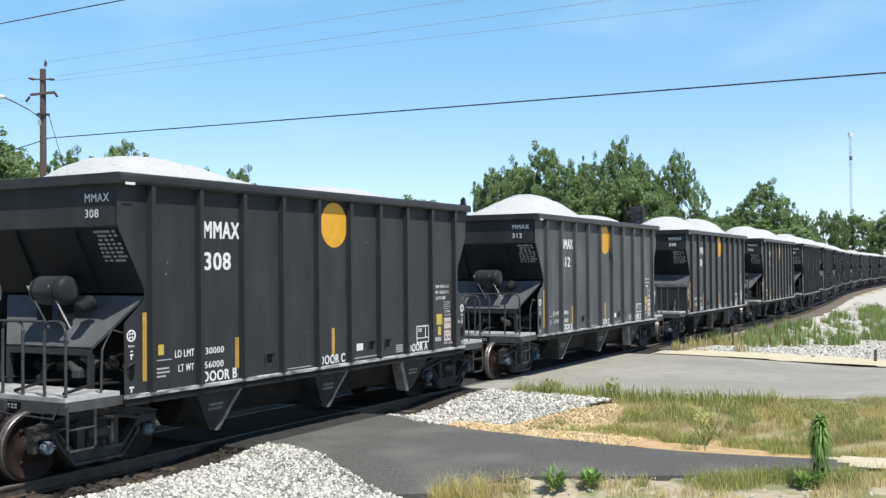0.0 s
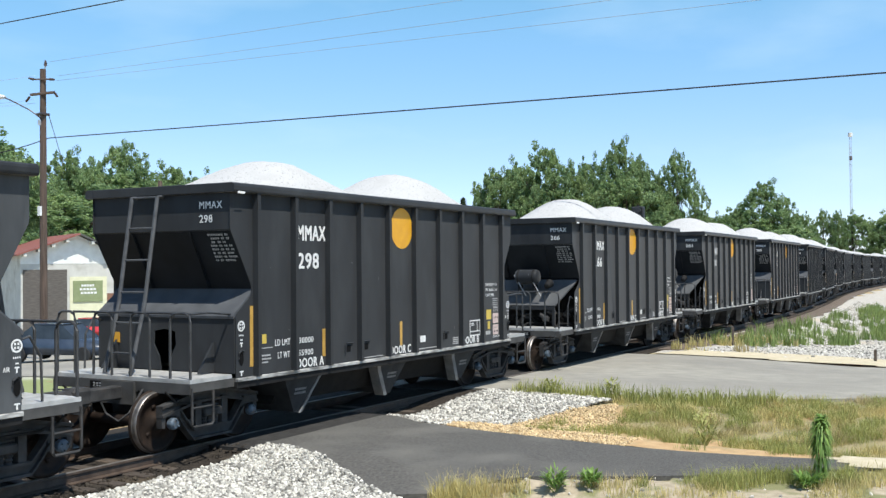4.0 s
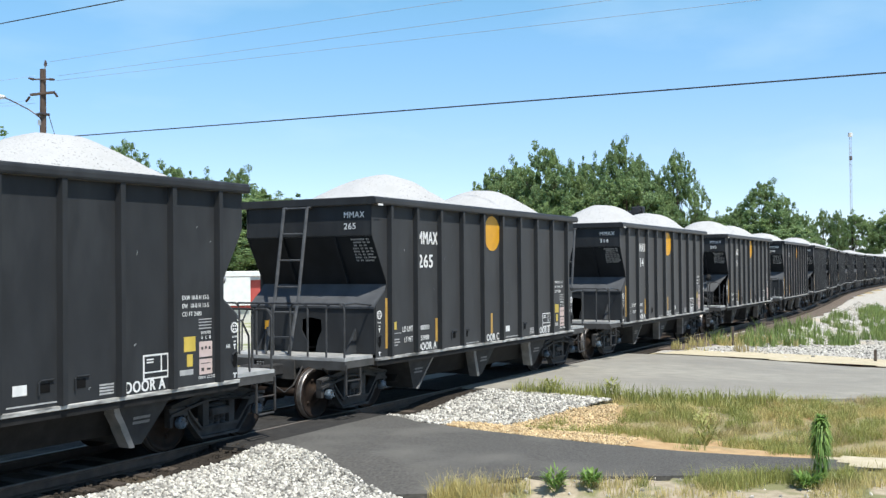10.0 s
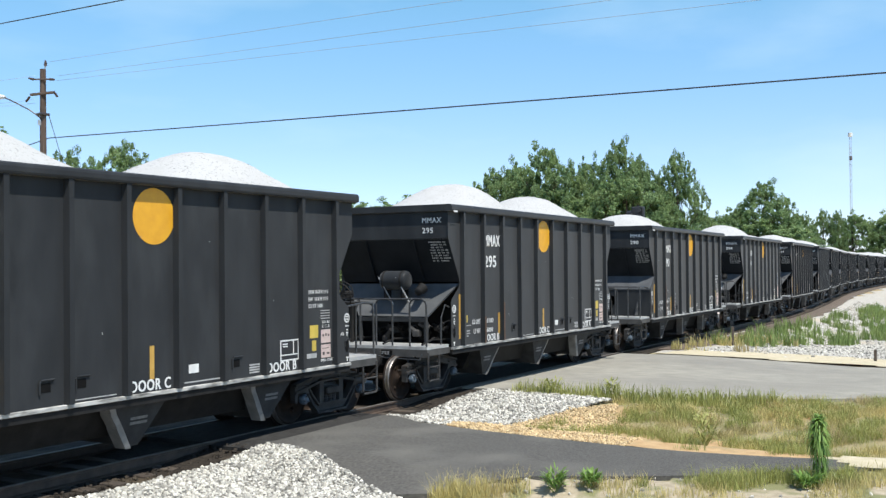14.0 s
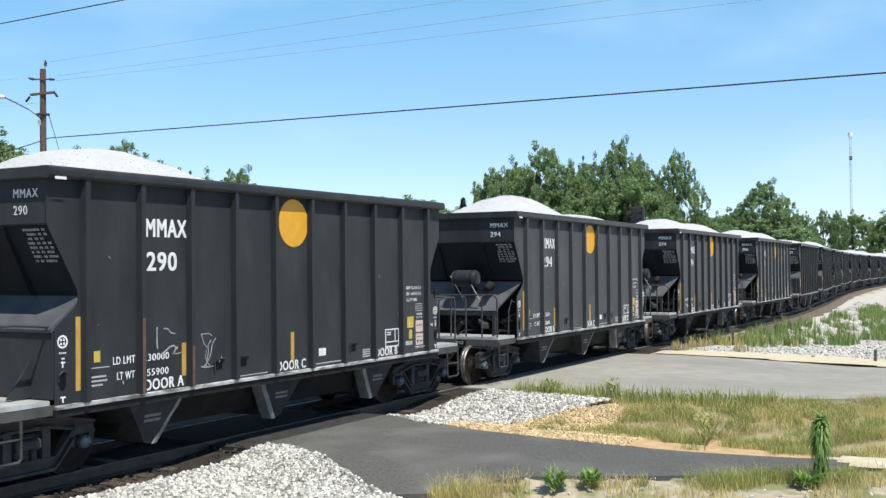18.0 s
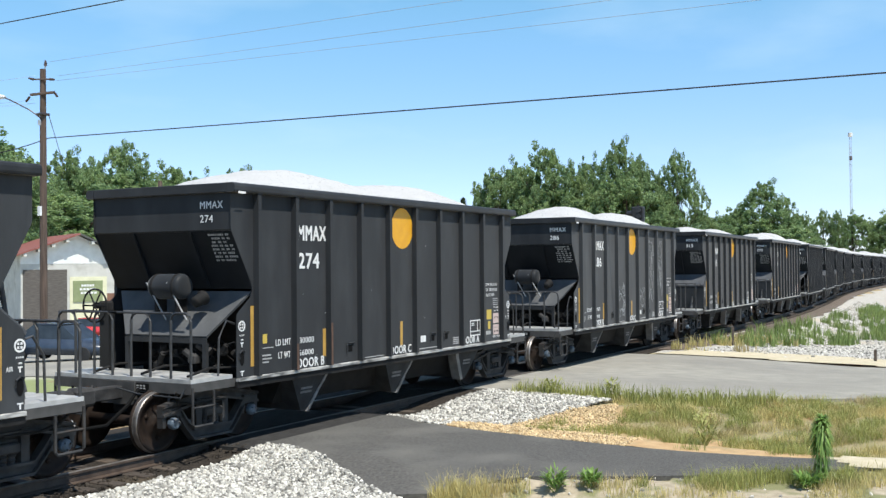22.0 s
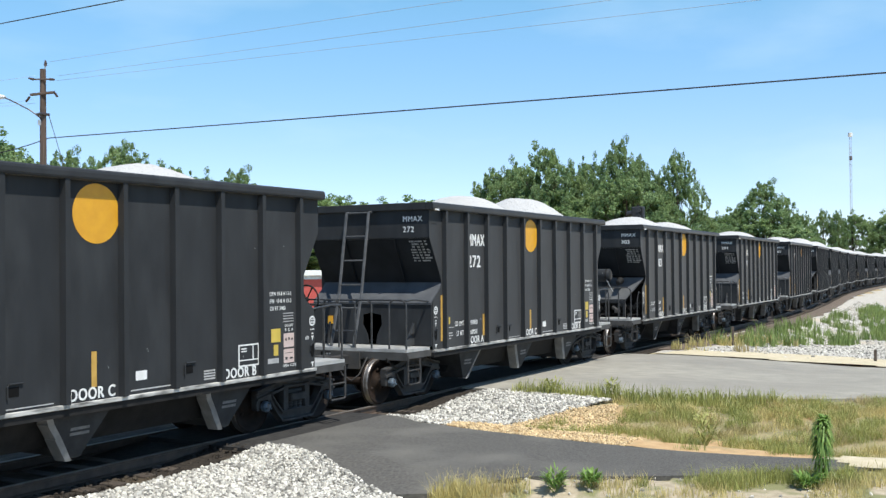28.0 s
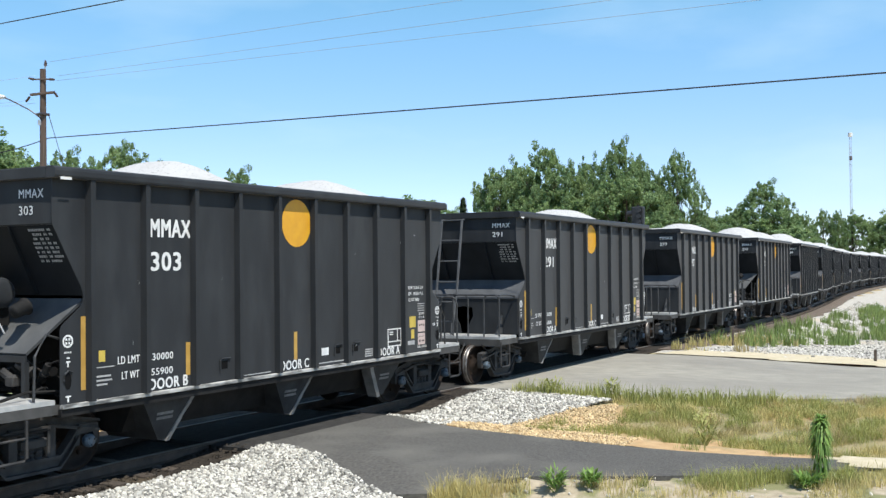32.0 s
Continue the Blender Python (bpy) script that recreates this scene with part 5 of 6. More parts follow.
def build_stake(x, y, h, label):
    bm = B()
    box(bm, x - 0.04, x + 0.04, y - 0.04, y + 0.04, ground_z(x, y) - 0.05, ground_z(x, y) + h, 0.01)
    tagged(part("stake", bm, M_BARK), label, "stake", "stakes")


build_stake(38.5, -2.7, 0.75, "short weathered wooden stake beside the track")
build_stake(33.2, -8.2, 0.42, "low dark marker stake beside the road")
bm = B()
hull4(bm, [(20.95, -5.66, -0.22), (21.17, -5.60, -0.16), (21.12, -5.52, -0.2), (20.98, -5.5, -0.17)], [(20.95, -5.7, -0.33), (21.2, -5.66, -0.33), (21.16, -5.5, -0.33), (20.95, -5.48, -0.33)])
tagged(part("litter", bm, M_WHITE), "crumpled scrap of white paper in the grass", "litter")


# ---- ties ----
def build_ties():
    bm = B()
    box(bm, -0.11, 0.11, -1.28, 1.28, -0.35, -0.172, 0.012)
    me = bpy.data.meshes.new("tie")
    bm.to_mesh(me)
    bm.free()
    me.materials.append(M_TIE)
    bed = new("track_ties")
    tagged(bed, "row of dark wooden ties under the rails", "ties", "", "structure")
    random.seed(8)
    for i in range(170):
        x = -8 + i * 0.56
        if 12.8 < x < 17.1 or 20.5 < x < 32.5:
            continue
        o = new("tie", me)
        o.parent = bed
        o.matrix_basis = pose(x + random.uniform(-.03, .03), line_y(x) + random.uniform(-.05, .05), line_z(x) + 0.0, 0, 0, random.uniform(-1.5, 1.5))


build_ties()


# ---- trees ----
def build_tree(name, h, w, seed, leaves, material, size=0.34, low=0.12):
    """Tapered trunk, limbs and a crown of many leaf clumps with gaps; origin at the foot."""
    rng = np.random.default_rng(seed)
    thing = new(name)
    bm = B()
    pipe(bm, [(0, 0, -0.3), (0.1, 0.05, h * 0.2), (-0.1, 0.1, h * 0.45), (0.05, 0.0, h * 0.8)], 0.02 * h, 8)
    for v in bm.verts:
        k = 1 - 0.8 * max(0, v.co.z) / h
        v.co.x, v.co.y = v.co.x * k, v.co.y * k
    part("trunk", bm, M_BARK, thing)
    clumps = []
    bm = B()
    n = 26
    for i in range(n):          # each limb ends in a billow of leaf clumps
        t = low + 0.08 + (0.86 - low) * (i + rng.random() * 0.8) / n
        a = i * 2.4 + rng.uniform(-.5, .5)
        env = w * (0.66 + 0.34 * math.sin(math.pi * min(1, t * 0.95 + 0.12))) * (1 - max(0, t - 0.66) / 0.48) ** 0.4
        r = env * (rng.uniform(0.45, 0.95) if i < n - 3 else rng.uniform(0.1, 0.5))
        c = Vector((r * math.cos(a), r * math.sin(a), t * h + rng.uniform(-.02, .03) * h))
        R = w * rng.uniform(0.20, 0.36)
        pipe(bm, [(0, 0, c.z * 0.55), (c.x * 0.45, c.y * 0.45, c.z * 0.82), tuple(c)], 0.06, 4)
        for _ in range(24):
            d = Vector(rng.normal(0, 1, 3))
            d.z = abs(d.z) * 0.9 - 0.25
            d.normalize()
            p = c + d * R * (rng.uniform(0.6, 1.0) if rng.random() > 0.15 else rng.uniform(1.0, 1.35))
            clumps.append((p, w * rng.uniform(0.035, 0.085)))
    part("branching", bm, M_BARK, thing)
    C, R = np.array([c[:] for c, r in clumps]), np.array([r for c, r in clumps])
    pick = rng.integers(len(clumps), size=leaves)
    d = unit(rng.normal(0, 1, (leaves, 3)))
    p = C[pick] + d * (R[pick] * rng.uniform(0.35, 1.08, leaves))[:, None] * np.array([1, 1, 1.1])
    vs, fs = leaf_quads(rng, p, d * 0.4, size)
    o = from_arrays("crown", vs, fs, material)
    o.parent = thing
    return thing


TREES = [(100.0, 37.6, 12.6, 1.3), (102.0, 36.4, 13.3, 1.5), (100.0, 34.2, 11.7, 1.8), (99.3, 31.5, 14.5, 1.6), (102.4, 30.0, 15.3, 2.0), (105.3, 28.9, 15.6, 1.9), (99.1, 27.8, 12.4, 2.7), 
         (101.0, 24.3, 15.8, 1.8), (103.0, 22.9, 16.1, 2.0), (99.5, 22.9, 12.8, 3.2), (105.8, 21.9, 15.2, 1.4), (105.9, 19.7, 14.7, 1.7), (103.2, 20.5, 11.3, 2.3), (98.9, 30.2, 12.0, 2.8), 
         (97.6, 32.5, 10.3, 2.8), (104.8, 27.9, 11.1, 3.6), (116.8, 20.7, 9.9, 2.2), (121.7, 20.2, 9.2, 1.8), (136.0, 21.4, 12.7, 1.9), (136.8, 17.9, 13.5, 2.6), (140.3, 15.8, 11.7, 2.1), 
         (145.4, 14.9, 10.3, 1.7), (134.4, 18.2, 10.4, 4.3), (272.8, 33.4, 16.1, 2.2), (272.4, 30.0, 17.9, 1.8), (278.5, 27.4, 16.6, 3.7), (284.1, 23.5, 16.5, 3.7), (283.7, 18.1, 17.0, 4.2), 
         (63.3, 68.8, 15.5, 1.3), (63.0, 71.2, 16.1, 2.1), (74.6, 77.2, 14.7, 1.2), (77.7, 77.7, 15.3, 1.2), (80.6, 78.8, 16.1, 1.2)]
TREES_BACK = [(83.5, 79.7, 15.6, 1.5), (85.9, 79.5, 16.4, 1.3), (87.9, 80.1, 17.4, 1.4), (90.1, 80.3, 16.1, 1.3), (93.7, 81.9, 15.0, 1.5), (95.9, 82.2, 14.5, 1.4), (98.2, 82.2, 15.7, 1.3), 
         (100.5, 82.1, 15.0, 1.3), (103.0, 81.8, 16.1, 1.3), (105.6, 81.3, 15.4, 1.5), (108.4, 80.4, 15.8, 1.4), (113.6, 81.3, 14.6, 2.0), (119.5, 81.0, 13.8, 2.3), (125.3, 80.9, 13.8, 2.5), 
         (131.1, 80.8, 13.5, 2.6), (137.4, 79.9, 13.3, 2.5), (134.9, 74.1, 13.4, 2.4), (136.5, 71.3, 13.4, 2.4), (146.3, 74.3, 13.6, 2.4), (147.6, 72.0, 12.8, 2.4), (72.8, 70.2, 11.3, 3.4), 
         (80.3, 81.4, 13.4, 3.4), (87.0, 81.6, 13.5, 3.8), (97.5, 79.3, 12.4, 4.2), (106.8, 79.1, 12.8, 4.5)]


def build_trees():
    kinds = [build_tree("broadleaf_tree", 17, 7.0, 31 + k, 46000, M_LEAF, 0.24) for k in range(4)]
    used = set()
    for j, (x, y, top, w) in enumerate(TREES + TREES_BACK):
        z = ground_z(x, y)
        s, sw = (top - z + 0.35) / (17.6 if j < len(TREES) - 5 else 17.0), w / (2.45 if j < len(TREES) - 5 else 1.05)
        m = Matrix.Translation((x, y, z)) @ Matrix.Rotation(j * 2.1, 4, "Z") @ Matrix.Diagonal((sw, sw, s, 1))
        k = kinds[j % 4]
        if j % 4 in used:
            k = copy_thing(k, m)
        else:
            used.add(j % 4)
            k.matrix_basis = m
        tagged(k, "tall leafy green broadleaf tree in full summer leaf" if top > 13 else "leafy green roadside tree", "tree", "trees beyond the line")
    # understorey that closes the woodland
    rng = np.random.default_rng(77)
    def belt(name, pts, depth, h, count, size, label, material=M_LEAF):
        pts = np.array(pts, float)
        f = rng.random(count) * (len(pts) - 1)
        i = f.astype(int)
        xy = pts[i] + (pts[i + 1] - pts[i]) * (f - i)[:, None] + rng.uniform(-depth, depth, (count, 2))
        q = rng.random(count) ** 0.6
        c = np.array([(x, y, ground_z(x, y) + r * h * (0.65 + 0.55 * noise.noise((x * 0.14, y * 0.14, 2)) + 0.15 * noise.noise((x * 0.6, y * 0.6, 3)))) for (x, y), r in zip(xy, q)])
        vs, fs = leaf_quads(rng, c, 0.0, size)
        tagged(from_arrays(name, vs, fs, material), label, "undergrowth", "", "stuff")
    belt("undergrowth", [(92, 48), (100, 36), (108, 27), (122, 25), (136, 24), (160, 24), (200, 28), (260, 34)], 4, 9.5, 80000, 0.40, "dense green understorey below the trees")
    belt("undergrowth", [(72, 92), (86, 86), (100, 84), (116, 82), (134, 80), (150, 74), (160, 62)], 4, 15.5, 140000, 0.34, "dense green woodland edge behind the buildings", M_LEAFY)


build_trees()


def build_conifer(x, y, h, w):
    rng = np.random.default_rng(3)
    z = ground_z(x, y)
    thing = new("conifer")
    thing.location = (x, y, z)
    bm = B()
    rod(bm, (0, 0, -0.2), (0, 0, h), 0.18, 8, 0.02)
    part("trunk", bm, M_BARK, thing)
    vs, fs = [], []
    for k in range(2600):
        t = rng.random()
        a, r = rng.uniform(0, 6.283), w * (1 - t) * rng.random() ** 0.5 + 0.1
        a = round(a / 0.7) * 0.7 + rng.normal(0, 0.12)
        c = np.array([r * math.cos(a), r * math.sin(a), h * (0.25 + 0.75 * t) - 0.25 * r])
        u = np.array([math.cos(a), math.sin(a), -0.3 + rng.normal(0, .2)]) * 0.45
        v = np.cross(u, [0, 0, 1]) * 0.25
        i = len(vs)
        vs += [tuple(c - u * 0.5), tuple(c + v), tuple(c + u * 0.6), tuple(c - v)]
        fs.append((i, i + 1, i + 2, i + 3))
    o = from_arrays("crown", vs, fs, M_LEAFD)
    o.parent = thing
    tagged(thing, "dark narrow conifer with sparse branches", "tree", "trees beyond the line")


build_conifer(96.7, 39.8, 11.9, 2.0)


# ---- poles, wires, signals, tower ----
M_POLE = mat("weathered_pole_wood", (0.055, 0.038, 0.028), (0.13, 0.09, 0.068), 3, 0.9, bump=0.4, stretch=(6, 6, 0.4))
M_STEEL = mat("galvanised_steel", (0.40, 0.41, 0.42), (0.55, 0.56, 0.57), 5, 0.45, metal=0.6)
M_WIRE = mat("black_cable", (0.02, 0.02, 0.022), (0.035, 0.035, 0.04), 3, 0.6)
M_THIN = mat("bare_conductor", (0.36, 0.47, 0.60), (0.46, 0.57, 0.70), 3, 0.5, metal=0.4)
M_INSUL = mat("dark_porcelain", (0.05, 0.035, 0.03), (0.09, 0.06, 0.05), 3, 0.25)
M_ALU = mat("aluminium_paint", (0.60, 0.61, 0.62), (0.74, 0.75, 0.76), 6, 0.4, metal=0.3)
M_BLACKP = mat("black_signal_paint", (0.014, 0.014, 0.015), (0.03, 0.03, 0.032), 5, 0.5)
M_REDLENS = mat("red_lens", (0.20, 0.01, 0.01), (0.28, 0.02, 0.015), 5, 0.2)


def build_pole():
    pole = new("utility_pole")
    x, y = 30.0, 23.8
    z = ground_z(x, y)
    pole.location = (x, y, z)
    top = 11.42 - z
    across = Vector((0.495, -0.869, 0))
    bm = B()
    rod(bm, (0, 0, -0.4), (0, 0, top - 0.25), 0.17, 14, 0.12)
    part("post", bm, M_POLE, pole)
    bm = B()
    rod(bm, (0.03, -0.06, top - 0.55), (0.05, -0.10, top + 0.02), 0.03, 8)
    part("top_pin", bm, M_STEEL, pole)
    bm = B()
    m = Matrix.Translation((0.05, -0.10, top - 0.12))
    lathe(bm, [(0.05, 0), (0.08, 0.04), (0.05, 0.08), (0.08, 0.12), (0.05, 0.16), (0.03, 0.24)], 10, m)
    part("insulator", bm, M_INSUL, pole)
    for zz, r, half in ((10.72 - z, 0.03, 0.32), (10.12 - z, 0.05, 0.48)):
        bm = B()
        c = Vector((0.0, 0.0, zz)) - Vector((0.868, 0.496, 0)) * 0.14
        tilt = Vector((0, 0, 0.05 if half > 0.4 else 0.0))
        box_m = Matrix.Translation(c) @ (across + tilt * 2).to_track_quat("X", "Z").to_matrix().to_4x4()
        box(bm, -half, half, -r, r, -r, r, 0.008, box_m)
        part("crossarm", bm, M_POLE, pole)
        for s in (-1, 1):
            bm = B()
            p = c + across * s * (half + 0.02) + (tilt * 2 * s)
            if half > 0.4:
                rod(bm, p + Vector((0, 0, -0.02)), p + across * s * 0.16 + Vector((0, 0, -0.24)), 0.05, 8)
            else:
                rod(bm, p, p + across * s * 0.2 + Vector((0, 0, 0.05 if s < 0 else -0.02)), 0.06, 8, 0.04)
            part("insulator", bm, M_INSUL, pole)
    bm = B()
    box(bm, -0.2, 0.2, -0.2, 0.2, 9.22 - z, 9.32 - z, 0.02)
    part("bracket", bm, M_INSUL, pole)
    bm = B()
    rod(bm, (-0.17, 0.02, 8.80 - z), (-0.17, 0.02, 9.02 - z), 0.07, 8)
    part("junction_box", bm, M_STEEL, pole)
    bm = B()
    box(bm, -0.26, -0.15, -0.1, 0.06, 5.0 - z, 5.4 - z, 0.01)
    part("meter_box", bm, M_WHITE, pole, "small white box on the pole")
    bm = B()
    pipe(bm, [(0, 0, 9.05 - z), (-0.3, 0.52, 9.48 - z), (-0.62, 1.08, 9.82 - z), (-0.82, 1.42, 10.0 - z)], 0.03, 6)
    part("lamp_arm", bm, M_INSUL, pole)
    bm = B()
    m = Matrix.Translation((-0.95, 1.66, 10.02 - z)) @ Matrix.Rotation(radians(120), 4, "Z")
    bmesh.ops.create_uvsphere(bm, u_segments=14, v_segments=8, radius=1, matrix=m @ Matrix.Diagonal((0.38, 0.15, 0.11, 1)))
    part("lamp_head", bm, M_ALU, pole, "pale grey street lamp head", True)
    tagged(pole, "tall weathered wooden utility pole with street lamp arm", "utility pole")


build_pole()


def wire(a, b, r, material, label, sag=0.3, n=24):
    a, b = Vector(a), Vector(b)
    bm = B()
    pipe(bm, [a.lerp(b, i / n) - Vector((0, 0, sag * 4 * (i / n) * (1 - i / n))) for i in range(n + 1)], r, 6)
    tagged(part("overhead_wire", bm, material, smooth=True), label, "wire", "overhead wires")


def through_to(a, b, f):
    """The point beyond b on the line from a, f times as far."""
    return tuple(Vector(a).lerp(Vector(b), f))


P0 = (30.11, 23.63, 8.27)
wire(P0, through_to(P0, (28.0, -9.2, 7.48), 1.5), 0.022, M_WIRE, "thick black cable strung from the wooden pole", 0.02)
wire(P0, (30.6, 30.5, 7.9), 0.020, M_WIRE, "thick black cable behind the wooden pole", 0.2)
wire((26.44, 22.2, 12.15), through_to((26.44, 21.89, 12.1), (25.98, 14.56, 12.0), 3.5), 0.020, M_WIRE, "thick black cable high overhead", 0.0)
wire((26.44, 22.2, 12.15), (27.2, 36.0, 12.35), 0.020, M_WIRE, "thick black cable high overhead", 0.0)
for a, b in (((30.12, 23.52, 11.47), (22.83, -0.11, 9.37)), ((30.26, 23.28, 10.87), (24.14, -2.42, 9.2)), ((30.27, 23.28, 10.68), (26.14, -5.96, 9.23))):
    wire(a, through_to(a, b, 1.7), 0.008, M_THIN, "thin grey power line", 0.0)
for b in ((27.6, 28.3, 10.6), (27.0, 29.0, 9.6), (26.5, 29.0, 9.45)):
    wire((29.85, 24.1, b[2] + 0.3), b, 0.008, M_THIN, "thin grey power line beyond the pole", 0.1)
wire((30.1, 23.6, 9.3), (36.6, 30.2, 7.9), 0.014, M_WIRE, "taut guy wire running down from the pole", 0.0)


def build_crossing_signal(x, y):
    sg = new("crossing_signal")
    z = ground_z(x, y)
    sg.matrix_basis = pose(x, y, z, 0, 0, -8)
    h = 4.36 - z
    bm = B()
    rod(bm, (0, 0, -0.1), (0, 0, h), 0.055, 12)
    part("mast", bm, M_ALU, sg)
    bm = B()
    m = Matrix.Translation((0, 0, h))
    lathe(bm, [(0.18, 0.0), (0.19, 0.03), (0.16, 0.10), (0.08, 0.15), (0.02, 0.165)], 16, m)
    part("bell", bm, M_ALU, sg, "pale metal warning bell", True)
    for a in (45, -45):
        bm = B()
        box(bm, -0.61, 0.61, -0.012 - (0.03 if a > 0 else 0), 0.012 - (0.03 if a > 0 else 0), -0.115, 0.115, 0.0, Matrix.Translation((0, 0, 3.70 - z)) @ Matrix.Translation((0.05, -0.08, 0)) @ Matrix.Rotation(radians(a), 4, "Y"))
        part("crossbuck_blade", bm, M_WHITE, sg, "white crossbuck blade")
    bm = B()
    pipe(bm, [(-0.68, 0.05, 2.72 - z), (-0.68, 0.05, 2.86 - z), (0, 0.05, 2.87 - z), (0.62, 0.05, 2.85 - z), (0.62, 0.05, 2.72 - z)], 0.03, 8)
    part("light_arm", bm, M_ALU, sg)
    fwd = Vector((0, 1, 0))     # the lamps face away from the line
    q = fwd.to_track_quat("Z", "Y").to_matrix().to_4x4()
    for xx, housing in ((-0.68, M_ALU), (-0.14, M_BLACKP), (0.62, M_ALU)):
        c = Vector((xx, 0.10, 2.52 - z))
        bm = B()
        lathe(bm, [(0.27, 0.0), (0.275, 0.01), (0.27, 0.02)], 24, Matrix.Translation(c + fwd * 0.12 + Vector((-0.04, 0, 0.02))) @ q)
        disc = part("light_target", bm, M_BLACKP, sg)
        bm = B()
        lathe(bm, [(0.03, -0.20), (0.11, -0.18), (0.16, -0.11), (0.175, 0.0), (0.165, 0.10)], 20, Matrix.Translation(c) @ q)
        part("light_housing", bm, housing, disc, "bright domed back of a flasher light" if housing is M_ALU else "", True)
        bm = B()
        lathe(bm, [(0.105, 0.0), (0.10, 0.02), (0.06, 0.035), (0.02, 0.04)], 16, Matrix.Translation(c + fwd * 0.142) @ q)
        part("lens", bm, M_REDLENS, disc, "dark red unlit lens", True)
        bm = B()
        ring = [c + fwd * 0.14 + (q @ Vector((0.125 * math.cos(a), 0.125 * math.sin(a), 0))) for a in np.linspace(0, math.tau, 17)]
        for p, r in zip(ring, ring[1:]):
            if (p + r).z / 2 > c.z - 0.03:
                bm.faces.new([bm.verts.new(v) for v in (p, r, r + fwd * 0.2, p + fwd * 0.2)])
        part("hood", bm, M_BLACKP, disc)
    bm = B()
    box(bm, -0.14, 0.14, -0.1, 0.1, 0.9, 1.5, 0.015)
    part("relay_box", bm, M_ALU, sg)
    bm = B()
    box(bm, -0.3, 0.3, -0.3, 0.3, -0.15, 0.12, 0.02)
    part("footing", bm, M_STEEL, sg)
    tagged(sg, "level crossing signal with crossbuck and flasher lights", "crossing signal")


build_crossing_signal(18.30, 4.44)


def build_block_signal(x, y):
    sg = new("railway_signal")
    z = ground_z(x, y)
    sg.location = (x, y, z)
    bm = B()
    rod(bm, (0, 0, -0.1), (0, 0, 5.55 - z), 0.07, 10)
    part("mast", bm, M_BLACKP, sg)
    bm = B()
    box(bm, -0.12, 0.12, -0.30, 0.30, 4.62 - z, 5.5 - z, 0.05)
    part("backboard", bm, M_BLACKP, sg)
    for zz in (5.3, 5.02, 4.74):
        bm = B()
        rod(bm, (-0.12, -0.08, zz - z), (-0.42, -0.14, zz - z), 0.11, 12)
        part("visor", bm, M_BLACKP, sg)
    bm = B()
    rod(bm, (0.0, 0.28, 5.2 - z), (0.0, 0.55, 5.15 - z), 0.13, 10)
    part("side_unit", bm, M_BLACKP, sg)
    bm = B()
    for k in range(12):
        rod(bm, (0.25, -0.15, 0.3 + k * 0.33), (0.25, 0.15, 0.3 + k * 0.33), 0.012, 5)
    for yy in (-0.15, 0.15):
        rod(bm, (0.25, yy, 0), (0.25, yy, 4.4), 0.016, 5)
    part("ladder", bm, M_STEEL, sg)
    tagged(sg, "black railway signal on a mast beside the track", "signal")


build_block_signal(48.2, 4.15)


def build_service_pole(x, y, top):
    sp = new("service_pole")
    z = ground_z(x, y)
    sp.location = (x, y, z)
    bm = B()
    rod(bm, (0, 0, -0.2), (0, 0, top - z), 0.15, 10, 0.11)
    part("post", bm, M_POLE, sp)
    bm = B()
    rod(bm, (0.20, -0.24, 4.45 - z), (0.20, -0.24, 5.1 - z), 0.15, 12)
    part("transformer", bm, M_WHITE, sp, "white transformer can")
    bm = B()
    pipe(bm, [(0.0, 0.0, 6.45 - z), (0.35, -0.6, 6.62 - z)], 0.03, 6)
    part("arm", bm, M_STEEL, sp)
    bm = B()
    rod(bm, (0, 0, top - z), (0, 0, top + 0.3 - z), 0.13, 8, 0.10)
    part("cap", bm, M_POLE, sp)
    tagged(sp, "brown wooden service pole with white transformer can", "utility pole")


build_service_pole(40.6, 27.6, 7.05)


def build_tower(x, y, h):
    tw = new("radio_tower")
    z = ground_z(x, y)
    tw.location = (x, y, z)
    pts = [Vector((0.45 * math.cos(a), 0.45 * math.sin(a), 0)) for a in (0.3, 2.4, 4.5)]
    for p in pts:
        bm = B()
        rod(bm, p, p + Vector((0, 0, h)), 0.06, 6)
        part("leg", bm, M_STEEL, tw)
    bm = B()
    n = 26
    for k in range(n):
        for i in range(3):
            a, b = pts[i], pts[(i + 1) % 3]
            rod(bm, a + Vector((0, 0, h * k / n)), b + Vector((0, 0, h * (k + 1) / n)), 0.025, 4)
    part("lattice", bm, M_STEEL, tw)
    bm = B()
    rod(bm, (0, 0, h - 0.6), (0, 0, h + 0.9), 0.85, 10)
    part("antenna_drum", bm, M_WHITE, tw)
    bm = B()
    rod(bm, (0.3, 0, h - 9.5), (0.3, 0, h - 8), 0.6, 8)
    part("beacon", bm, M_INSUL, tw)
    tagged(tw, "tall slender lattice radio tower far beyond the trees", "radio tower")


build_tower(424.4, 48.6, 53.5)


